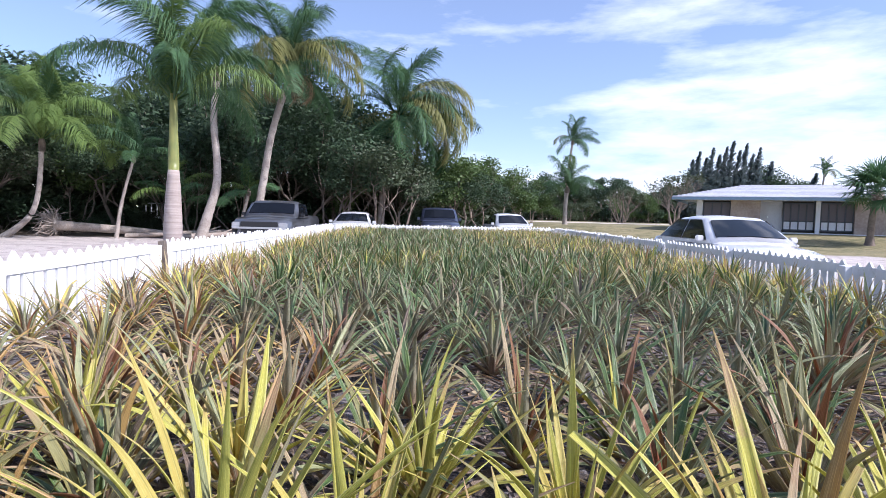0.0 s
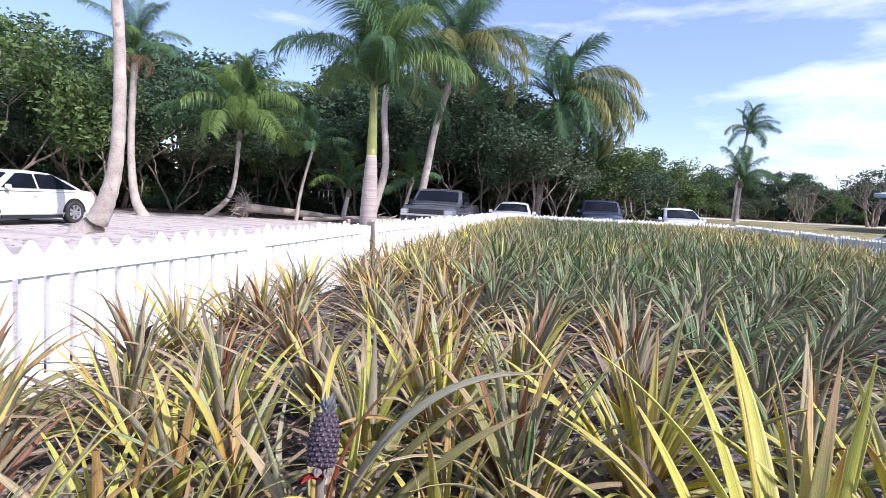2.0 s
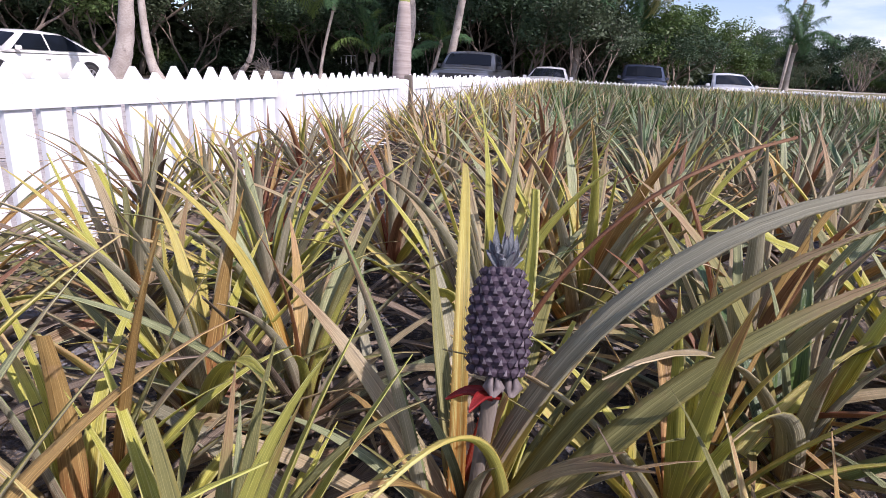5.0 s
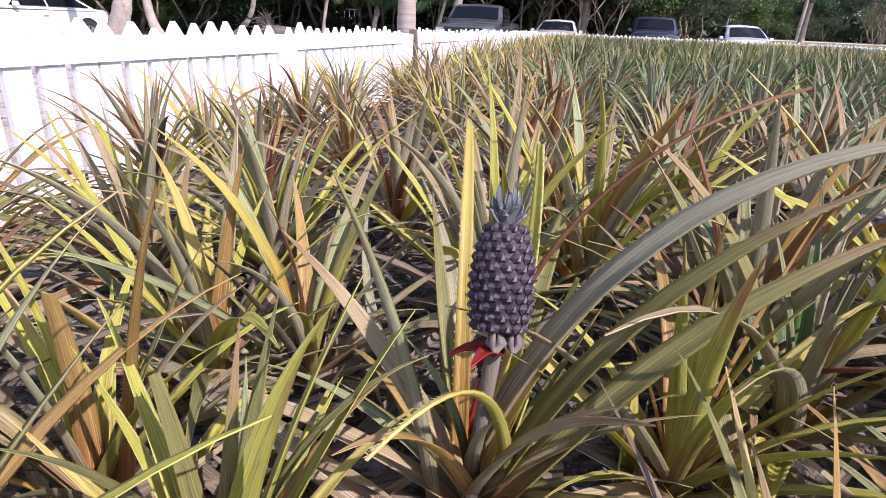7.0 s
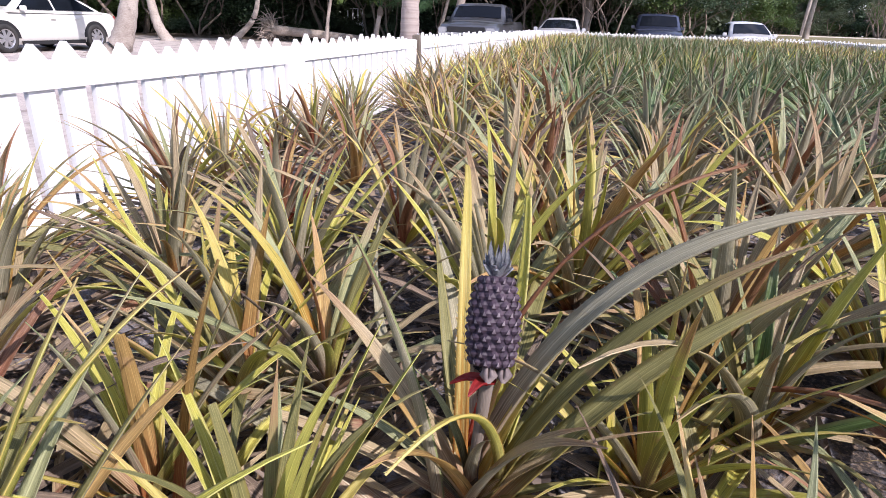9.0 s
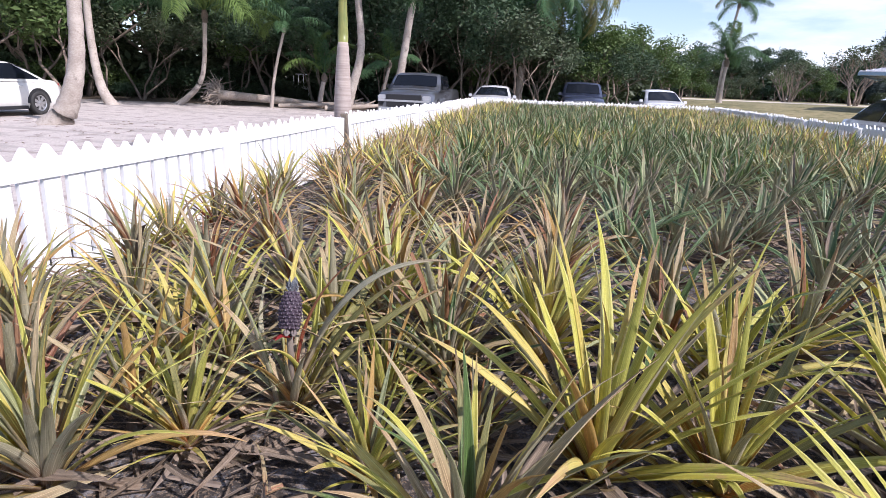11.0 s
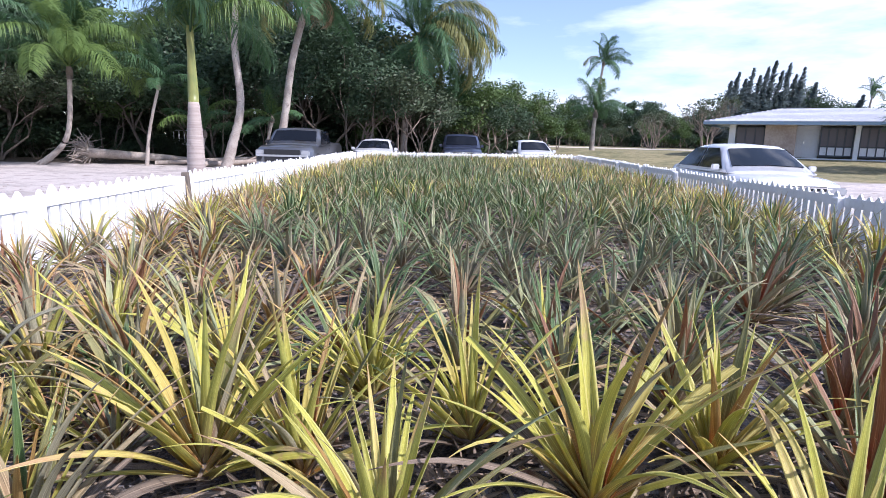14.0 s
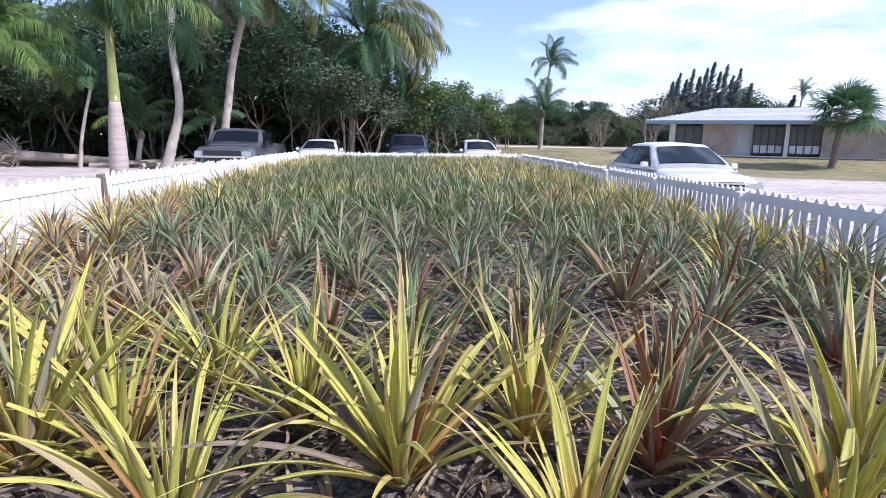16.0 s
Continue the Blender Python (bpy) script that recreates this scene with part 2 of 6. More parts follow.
gp.inputs["Base Color"].default_value = (0.012, 0.016, 0.020, 1)
gp.inputs["Roughness"].default_value = 0.04
gp.inputs["Specular IOR Level"].default_value = 0.5
M["glass"] = g
t2, tn, tl, tp = nodes_of("tinted_glass")
tp.inputs["Base Color"].default_value = (0.008, 0.010, 0.014, 1)
tp.inputs["Roughness"].default_value = 0.05
tp.inputs["Specular IOR Level"].default_value = 0.2
M["tint"] = t2
w2, vn, vl, vp = nodes_of("window_glass")
vp.inputs["Base Color"].default_value = (0.15, 0.135, 0.145, 1)
vp.inputs["Roughness"].default_value = 0.2
vp.inputs["Specular IOR Level"].default_value = 0.2
M["pane"] = w2


def ground_material():
    m, n, l, p = nodes_of("ground")
    pos = n.new("ShaderNodeNewGeometry").outputs["Position"]
    sep = n.new("ShaderNodeSeparateXYZ")
    l.new(pos, sep.inputs[0])
    X, Y = sep.outputs["X"], sep.outputs["Y"]
    big = noise_of(n, l, 0.35, 5, 0.6, worldly=True)
    mid = noise_of(n, l, 2.2, 6, 0.65, worldly=True)
    fine = noise_of(n, l, 28.0, 6, 0.7, worldly=True)
    grit = noise_of(n, l, 120.0, 3, 0.7, worldly=True)

    def side(nx, ny, d, soft=0.5, wob=2.0):
        s = mth(n, l, 'SUBTRACT', mth(n, l, 'ADD', mth(n, l, 'MULTIPLY', X, nx), mth(n, l, 'MULTIPLY', Y, ny)), d)
        s = mth(n, l, 'ADD', s, mth(n, l, 'MULTIPLY', mth(n, l, 'SUBTRACT', big, 0.5), wob))
        s = mth(n, l, 'ADD', s, mth(n, l, 'MULTIPLY', mth(n, l, 'SUBTRACT', mid, 0.5), wob * 0.4))
        return rng(n, l, s, -soft, soft)

    sand = mixc(n, l, (0.44, 0.385, 0.345), (0.60, 0.535, 0.49), rng(n, l, fine, 0.35, 0.65))
    # darker patches and bands: tyre tracks, with shadows painted in as well
    sand = mixc(n, l, sand, (0.27, 0.225, 0.20), rng(n, l, mid, 0.50, 0.64, 0.0, 0.8))
    sand = mixc(n, l, sand, (0.34, 0.30, 0.27), rng(n, l, noise_of(n, l, 0.5, 4, 0.6, stretch=(0.35, 1.6, 1), worldly=True), 0.50, 0.62, 0.0, 0.7))
    grass = mixc(n, l, (0.115, 0.115, 0.045), (0.27, 0.225, 0.11), rng(n, l, mth(n, l, 'ADD', mth(n, l, 'MULTIPLY', mid, 0.6), mth(n, l, 'MULTIPLY', big, 0.4)), 0.38, 0.6))
    grass = mixc(n, l, grass, (0.42, 0.36, 0.25), rng(n, l, fine, 0.55, 0.75, 0.0, 0.5))
    litter = mixc(n, l, (0.06, 0.045, 0.03), (0.20, 0.15, 0.10), rng(n, l, fine, 0.35, 0.65))
    soil = mixc(n, l, (0.045, 0.037, 0.033), (0.25, 0.24, 0.25), rng(n, l, mth(n, l, 'ADD', mth(n, l, 'MULTIPLY', fine, 0.6), mth(n, l, 'MULTIPLY', mid, 0.4)), 0.48, 0.60))
    soil = mixc(n, l, soil, (0.26, 0.19, 0.13), rng(n, l, grit, 0.5, 0.62, 0.0, 0.7))
    col = mixc(n, l, sand, grass, side(0.44, 0.9, 30.4, 0.7, 2.5))
    track = mth(n, l, 'MULTIPLY', side(0.22, 0.97, 62, 0.8, 3), mth(n, l, 'SUBTRACT', 1.0, side(0.22, 0.97, 67, 0.8, 3)))
    col = mixc(n, l, col, (0.62, 0.55, 0.45), track)
    woods = mth(n, l, 'MULTIPLY', side(-0.25, 0.97, 28.6, 0.8, 2.5), side(-1, 0, -1.5, 1.5, 3))
    woods = mth(n, l, 'MAXIMUM', woods, side(-0.92, 0.4, 32.2, 0.8, 2.5))
    woods = mth(n, l, 'MAXIMUM', woods, side(0, 1, 84, 3, 5))
    col = mixc(n, l, col, litter, woods)
    field = mth(n, l, 'MULTIPLY', side(1, 0, -3.9, 0.15, 0.5), mth(n, l, 'MULTIPLY', mth(n, l, 'MULTIPLY', side(0, 1, -1.2, 0.3, 1.0), side(-1, 0, -3.95, 0.15, 0.5)), side(0.36, -0.93, -21.3, 0.2, 0.5)))
    col = mixc(n, l, col, soil, field)
    l.new(col, p.inputs["Base Color"])
    p.inputs["Roughness"].default_value = 0.95
    bump_to(n, l, p, mth(n, l, 'ADD', fine, mth(n, l, 'MULTIPLY', grit, 0.5)), 0.6, 0.03)
    return m


M["ground"] = ground_material()


# ---- helpers for meshes ----
def mesh_of(name, bm, *mats, smooth=False):
    me = bpy.data.meshes.new(name)
    bm.normal_update()
    bm.to_mesh(me)
    bm.free()
    for k in mats:
        me.materials.append(M[k] if isinstance(k, str) else k)
    if smooth:
        me.polygons.foreach_set("use_smooth", [True] * len(me.polygons))
    return me


def part(name, bm, mat, parent, label="", smooth=False):
    me = bm if isinstance(bm, bpy.types.Mesh) else mesh_of(name, bm, mat, smooth=smooth)
    ob = new(name, me)
    ob.parent = parent
    if label:
        tagged(ob, label)
    return ob


def thing(name, m, label, category, group="", kind=""):
    ob = new(name)
    ob.empty_display_size = 0.1
    ob.matrix_world = m
    return tagged(ob, label, category, group, kind)


def box(bm, x0, x1, y0, y1, z0, z1, mi=0):
    v = [bm.verts.new(c) for c in ((x0, y0, z0), (x1, y0, z0), (x1, y1, z0), (x0, y1, z0), (x0, y0, z1), (x1, y0, z1), (x1, y1, z1), (x0, y1, z1))]
    for q in ((3, 2, 1, 0), (4, 5, 6, 7), (0, 1, 5, 4), (1, 2, 6, 5), (2, 3, 7, 6), (3, 0, 4, 7)):
        bm.faces.new([v[i] for i in q]).material_index = mi
    return v


def bevelled(bm, w, seg=1):
    bmesh.ops.bevel(bm, geom=bm.edges[:], offset=w, segments=seg, affect='EDGES', clamp_overlap=True)
    return bm


def tube(bm, pts, radii, sides=8, cap=True, mi=0):
    """A tapered tube along points."""
    rings = []
    up = Vector((0.31, 0.17, 0.93))
    for i, p in enumerate(pts):
        d = (pts[min(i + 1, len(pts) - 1)] - pts[max(i - 1, 0)]).normalized()
        a = d.cross(up if abs(d.dot(up)) < 0.95 else Vector((1, 0, 0))).normalized()
        b = d.cross(a)
        rings.append([bm.verts.new(p + (a * math.cos(k * math.tau / sides) + b * math.sin(k * math.tau / sides)) * radii[i]) for k in range(sides)])
    for r0, r1 in zip(rings, rings[1:]):
        for k in range(sides):
            f = bm.faces.new((r0[k], r0[(k + 1) % sides], r1[(k + 1) % sides], r1[k]))
            f.material_index, f.smooth = mi, True
    if cap:
        for r in (rings[0], rings[-1]):
            bm.faces.new(r).material_index = mi
    return rings


def smooth01(a, b, v):
    t = min(1, max(0, (v - a) / (b - a)))
    return t * t * (3 - 2 * t)


BED, MOUND = 0.27, 0.25


def back_edge(x):
    """The y of the back fence at x."""
    return 20.4 + (x + 4.1) * 0.375


def ground_z(x, y):
    """Height of the ground: a mounded bed inside the fence, a lawn that rises gently far off."""
    inside = smooth01(-4.4, -3.75, x) * (1 - smooth01(3.9, 4.3, x)) * (1 - smooth01(back_edge(x), back_edge(x) + 0.6, y)) * smooth01(-2.4, -1.2, y)
    mound = smooth01(0.0, 0.75, x + 3.15 + 0.045 * y) * smooth01(0.0, 0.75, 3.28 + 0.037 * y - x) * smooth01(0.0, 0.75, back_edge(x) - y) * smooth01(-1.0, 0.3, y)
    d = math.hypot(x, y)
    return BED * inside + MOUND * mound * inside + 0.85 * smooth01(38, 50, d) * smooth01(-12, 8, x) + 0.25 * smooth01(50, 75, d)


# ---- ground ----
def ruled(near, far, step, grow):
    v = [0.0]
    while v[-1] < far:
        v.append(v[-1] + (step if v[-1] < near else max(step, (v[-1] - near) * grow)))
    return v


def build_ground():
    xs = ruled(6, 900, 0.18, 0.12)
    xs = [-v for v in xs[:0:-1]] + xs
    ys = [-v for v in ruled(3, 500, 0.5, 0.25)[:0:-1]] + ruled(26, 1500, 0.22, 0.12)
    bm = bmesh.new()
    rows = []
    for y in ys:
        row = []
        for x in xs:
            z = ground_z(x, y)
            if abs(x) < 30 and -3 < y < 45:
                z += 0.03 * noise.noise(Vector((x * 1.3, y * 1.3, 0))) + 0.012 * noise.noise(Vector((x * 5, y * 5, 3)))
            row.append(bm.verts.new((x, y, z)))
        rows.append(row)
    for a, b in zip(rows, rows[1:]):
        for i in range(len(xs) - 1):
            bm.faces.new((a[i], a[i + 1], b[i + 1], b[i]))
    tagged(new("ground", mesh_of("ground", bm, "ground", smooth=True)), "pale sandy drive, dry lawn and mulched planting bed", "ground", kind="structure")


build_ground()


# ---- picket fence ----
def slab(*size):
    bm = bmesh.new()
    box(bm, *size)
    return bm


def picket_mesh(h, w, t, name):
    bm = bmesh.new()
    prof = [(-w / 2, 0), (w / 2, 0), (w / 2, h - w * 0.56), (w * 0.27, h - w * 0.27), (w * 0.04, h), (-w * 0.04, h), (-w * 0.27, h - w * 0.27), (-w / 2, h - w * 0.56)]
    a = [bm.verts.new((x, -t / 2, z)) for x, z in prof]
    b = [bm.verts.new((x, t / 2, z)) for x, z in prof]
    bm.faces.new(a[::-1])
    bm.faces.new(b)
    for i in range(8):
        bm.faces.new((a[i], a[(i + 1) % 8], b[(i + 1) % 8], b[i]))
    return mesh_of(name, bm, "fence")


PICKETS = [picket_mesh(0.63 + d, 0.098, 0.020, "picket") for d in (0.0, 0.012, -0.014)]


def post_mesh(h):
    bm = bmesh.new()
    box(bm, -0.05, 0.05, -0.05, 0.05, -0.1, h)
    bevelled(bm, 0.008)
    return mesh_of("post", bm, "fence")


POST = post_mesh(0.615)


def fence_run(p, q, rail_side, panel, label, skew=0.0, broken=()):
    """A run of picket fence from p to q. Pickets stand on the far side of the rails."""
    p, q = Vector((*p, 0)), Vector((*q, 0))
    length, d = (q - p).length, (q - p).normalized()
    ang = math.degrees(math.atan2(d.y, d.x))
    root = thing("picket_fence", pose(p.x, p.y, 0, 0, 0, ang), label, "fence", "picket fences")
    r = random.Random(int(p.x * 100 + q.y * 31))
    n = max(1, round(length / panel))
    step = length / n

    def gz(s):
        return BED

    for i in range(n + 1):
        o = part("post", POST, None, root)
        o.matrix_local = pose(i * step, 0, gz(i * step), r.uniform(-1, 1), r.uniform(-1, 1), 0)
    for i in range(n):
        a, b = i * step + 0.052, (i + 1) * step - 0.052
        za, zb = gz(a) + r.uniform(-0.008, 0.008), gz(b) + r.uniform(-0.008, 0.008)
        for z, hgt in ((0.525, 0.092), (0.035, 0.085)):
            bm = bmesh.new()
            v = box(bm, a, b, 0.010, 0.0198, z, z + hgt)
            for k in v:
                k.co.z += za + (zb - za) * (k.co.x - a) / (b - a)
            part("rail", bm, "fence", root)
        m = round((b - a) / 0.134)
        for k in range(m):
            s = a + (k + 0.5) * (b - a) / m
            o = part("picket", PICKETS[r.randrange(3)], None, root)
            lean = r.gauss(0, 0.7)
            if (i, k) in broken:
                lean = 28
            o.matrix_local = pose(s, rail_side * 0.0305, gz(s) + 0.03 + r.gauss(0, 0.006), 0, lean, 0)
    return root


LX0, LX1 = (-3.12, -0.6), (-3.62, 12.6)
fence_run(LX0, (-3.45, 6.35), 1, 2.05, "white painted wooden picket fence with pointed pickets beside the sandy drive")
post = tagged(new("gate_post", mesh_of("gate_post", bevelled(slab(-0.035, 0.035, -0.035, 0.035, -0.1, 0.66), 0.006), "bark")), "bare weathered dark gate post between two fence panels", "post")
post.matrix_world = pose(-3.39, 6.5, BED, 3, -3, 8)
fence_run((-3.47, 6.65), LX1, 1, 2.0, "white painted wooden picket fence beside the sandy drive")
fence_run((-3.64, 12.75), (-4.1, 20.25), 1, 2.0, "white painted wooden picket fence running to the parked cars")
fence_run((-4.0, 20.42), (4.1, 23.45), 1, 2.1, "white wooden picket fence closing the pineapple bed's far end")
fence_run((4.18, 23.35), (3.62, 11.0), 1, 2.4, "white wooden picket fence shaded on its pineapple bed side")
fence_run((3.60, 10.85), (3.3, 1.0), 1, 2.4, "white wooden picket fence shaded on its pineapple bed side")


# ---- pineapple plants ----
def leaf_path(L, e0, bend, segs):
    """Points along a leaf in the x-z plane: it leaves at e0 degrees and droops by bend degrees."""
    pts, x, z = [], 0.012, 0.0
    ds = L / segs
    for i in range(segs + 1):
        t = i / segs
        a = radians(e0 - bend * t ** 1.9)
        pts.append((x, z, a))
        x += math.cos(a) * ds
        z += math.sin(a) * ds
    return pts


def add_leaf(bm, uv, L, W, e0, bend, segs, rich, m, top=0, under=1, cut=1.0, twist=0.0, side_bend=0.0, teeth=False):
    """A channelled leaf: a thin shell with an upper and an under side where rich, else one folded sheet."""
    path = leaf_path(L, e0, bend, segs)
    path = path[:max(3, round(len(path) * cut))]
    across = (-1, -0.55, 0, 0.55, 1) if rich else (-1, 0, 1)
    ch = 0.62
    tops, unders = [], []
    for i, (x, z, a) in enumerate(path):
        t = i / segs
        w = W * 0.5 * (0.90 + 0.25 * math.sin(min(1, t * 4) * math.pi * 0.5)) * (1 - t ** 1.75) ** 0.95
        if i == len(path) - 1 and cut >= 0.999:
            w = W * 0.012
        nx, nz = -math.sin(a), math.cos(a)
        tw = twist * t
        row, low = [], []
        for s in across:
            lift = ch * w * (abs(s) ** 1.6) * (1 - 0.5 * t)
            y = s * w * math.cos(tw) + side_bend * L * t * t
            lift += s * w * math.sin(tw)
            row.append(m @ Vector((x + nx * lift, y, z + nz * lift)))
            low.append(m @ Vector((x + nx * (lift - 0.0022), y * 0.985, z + nz * (lift - 0.0022))))
        tops.append([bm.verts.new(c) for c in row])
        if rich:
            unders.append([bm.verts.new(c) for c in low])
    k = len(across)

    def quad(vs, coords, mi):
        f = bm.faces.new(vs)
        f.material_index, f.smooth = mi, rich
        for lp, c in zip(f.loops, coords):
            lp[uv].uv = c

    n = len(path) - 1
    for i in range(n):
        for j in range(k - 1):
            c = ((i / segs, j / (k - 1)), ((i + 1) / segs, j / (k - 1)), ((i + 1) / segs, (j + 1) / (k - 1)), (i / segs, (j + 1) / (k - 1)))
            quad((tops[i][j], tops[i + 1][j], tops[i + 1][j + 1], tops[i][j + 1]), c, top)
            if rich:
                quad((unders[i][j + 1], unders[i + 1][j + 1], unders[i + 1][j], unders[i][j]), (c[3], c[2], c[1], c[0]), under)
        if rich:
            e = ((i / segs, 0), (i / segs, 0), ((i + 1) / segs, 0), ((i + 1) / segs, 0))
            quad((tops[i][0], unders[i][0], unders[i + 1][0], tops[i + 1][0]), e, top)
            quad((unders[i][-1], tops[i][-1], tops[i + 1][-1], unders[i + 1][-1]), e, top)
        for q in range(4 if teeth else 0):
            for side in (0, -1):
                c = tops[i][side].co.lerp(tops[i + 1][side].co, (q + 0.5) / 4)
                out = (tops[i][side].co - tops[i][2].co).normalized()
                d = (tops[i + 1][side].co - tops[i][side].co).normalized()
                quad([bm.verts.new(v) for v in (c - d * 0.0009, c + d * 0.0009, c + out * 0.0019 + d * 0.002)], ((i / segs, 0),) * 3, top)


STYLES = {
    "green": (("green", 5), ("blue", 4), ("pale", 1.3), ("olive", 1.5), ("dry", 0.5)),
    "blue": (("blue", 7), ("green", 2.5), ("pale", 1.5), ("dry", 0.4)),
    "lime": (("lime", 8), ("yellow", 3.5), ("pale", 0.4), ("olive", 1.8), ("tan", 0.3), ("orange", 0.5)),
    "tan": (("tan", 6), ("olive", 1.5), ("yellow", 2.2), ("orange", 2.0), ("lime", 0.5), ("pale", 2.4), ("red", 1.3), ("dry", 1.3)),
    "mixed": (("green", 4), ("blue", 1.5), ("pale", 1.8), ("olive", 2.6), ("lime", 1.0), ("red", 0.25), ("tan", 0.5)),
    "gold": (("lime", 2.4), ("yellow", 1.6), ("olive", 2.6), ("tan", 2), ("pale", 1.0), ("green", 0.6), ("orange", 1.0)),
    "red": (("olive", 3.5), ("red", 2.8), ("pale", 2), ("green", 2.5), ("tan", 2)),
}


def leaf_plan(rnd, count):
    """Rank, turn and pose of each leaf of a rosette: upright inside, arching outside."""
    for i in range(count):
        t = (i + 0.5) / count
        fallen = rnd.uniform(25, 75) if rnd.random() < 0.07 else 0
        yield t, (i * 137.5 + rnd.uniform(-26, 26)) % 360, 86 - 54 * t ** 0.9 + rnd.uniform(-9, 7), 6 + 46 * t + rnd.uniform(-9, 16) + fallen, (0.62 + 0.38 * math.sin(math.pi * (0.2 + 0.5 * t))) * rnd.uniform(0.74, 1.12)


def pick(rnd, weights):
    return rnd.choices([k for k, _ in weights], [w for _, w in weights])[0]


def rosette_mesh(style, seed, count, segs, size):
    """A whole plant in one mesh."""
    rnd = random.Random(seed)
    keys = [k for k, _ in STYLES[style]]
    bm = bmesh.new()
    uv = bm.loops.layers.uv.new("UVMap")
    for t, az, e0, bend, k in leaf_plan(rnd, count):
        key = "dry" if t > 0.88 and rnd.random() < 0.6 else pick(rnd, STYLES[style])
        if key not in keys:
            keys.append(key)
        mm = pose(0, 0, 0.05 * (1 - t), 0, 0, az)
        cut = rnd.uniform(0.6, 0.8) if rnd.random() < 0.07 else 1.0
        add_leaf(bm, uv, size * k, rnd.uniform(0.052, 0.074), e0, bend, segs, False, mm, top=keys.index(key), cut=cut, side_bend=rnd.uniform(-0.12, 0.12), twist=rnd.uniform(-0.5, 0.5))
    return mesh_of("pineapple_plant", bm, *keys)


LEAF_BANK = {}
BANK_E = ((85, 8), (76, 13), (67, 19), (58, 25), (49, 31), (40, 37), (31, 43), (22, 48))


def bank_leaf(key, rank, v):
    """A leaf mesh shared by all near leaves of one colour, rank and shape."""
    if (key, rank, v) not in LEAF_BANK:
        rnd = random.Random(rank * 131 + v * 17 + len(key))
        bm = bmesh.new()
        uv = bm.loops.layers.uv.new("UVMap")
        e0, bend = BANK_E[rank]
        add_leaf(bm, uv, 1.0, (0.064 if key in ("lime", "yellow") else 0.068) * rnd.uniform(0.72, 1.15), e0, bend * 0.7 + rnd.uniform(-8, 8) + (0, 14, 30, 62, 8)[v], 12, True, Matrix(), side_bend=rnd.uniform(-0.16, 0.16), twist=rnd.uniform(-0.7, 0.7), cut=0.74 if v == 4 else 1.0)
        LEAF_BANK[key, rank, v] = mesh_of("leaf", bm, key, {"red": "red", "orange": "orange", "dry": "dry", "lime": "lime_under", "yellow": "lime_under"}.get(key, "silver"))
    return LEAF_BANK[key, rank, v]


PLANT_WORDS = {
    "green": "blue-green pineapple plant with long arching spiny leaves",
    "blue": "dark blue-green pineapple plant with stiff pointed leaves",
    "lime": "yellow-green sunlit pineapple plant with long pointed leaves",
    "tan": "stressed tan and pinkish pineapple plant with dry leaf tips",
    "mixed": "green and brown pineapple plant with mixed arching leaves",
    "gold": "golden-yellow pineapple plant with fading leaves",
    "red": "reddish bronze pineapple plant with grey-green outer leaves",
}


FRUIT_FOOT = Vector((-1.538, 1.302, 0.766))
SIGHT = [FRUIT_FOOT + Vector((0, 0, 0.05)) + (Vector((-1.475, 0.94, 0.97)) - FRUIT_FOOT) * k / 7 for k in range(8)] + [FRUIT_FOOT + Vector((-0.10, 0.10, 0.08)), FRUIT_FOOT + Vector((0.05, 0.15, 0.10))]


def near_plant(x, y, style, seed, size, count=30, keep_out=()):
    rnd = random.Random(seed)
    root = thing("pineapple_plant", pose(x, y, ground_z(x, y), rnd.uniform(-7, 7), rnd.uniform(-7, 7), rnd.uniform(0, 360)), PLANT_WORDS[style], "pineapple plant", "pineapple plants")
    bm = bmesh.new()
    tube(bm, [Vector((0, 0, -0.05)), Vector((0, 0, 0.005)), Vector((0, 0, 0.03))], [0.016, 0.016, 0.008], 7)
    part("stem", bm, "twig", root)
    for t, az, e0, bend, k in leaf_plan(rnd, count):
        key = "dry" if t > 0.9 and rnd.random() < 0.6 else pick(rnd, STYLES[style])
        if t < 0.25 and rnd.random() < {"red": 0.6, "tan": 0.25, "lime": 0.10, "mixed": 0.15}.get(style, 0.0):
            key = "red" if style != "lime" else "orange"
        rank = min(range(8), key=lambda q: abs(BANK_E[q][0] - e0))
        v = rnd.choices(range(5), (6, 4, 1.5, 0.5, 1.0) if style in ("lime", "red") else (2.5, 4, 5, 1.3, 0.9))[0]
        turn = pose(0, 0, 0.012 + 0.03 * (1 - t), 0, 0, az) @ Matrix.Scale(size * k * rnd.uniform(0.92, 1.08), 4)
        mesh = bank_leaf(key, rank, v)
        if y < 1.8:
            whole = root.matrix_world @ turn
            if any((whole @ vv.co - c).length < 0.17 for vv in mesh.vertices for c in keep_out) or any((whole @ vv.co - c).length < 0.065 for vv in mesh.vertices for c in SIGHT):
                continue
        part("leaf", mesh, None, root).matrix_local = turn
    return root


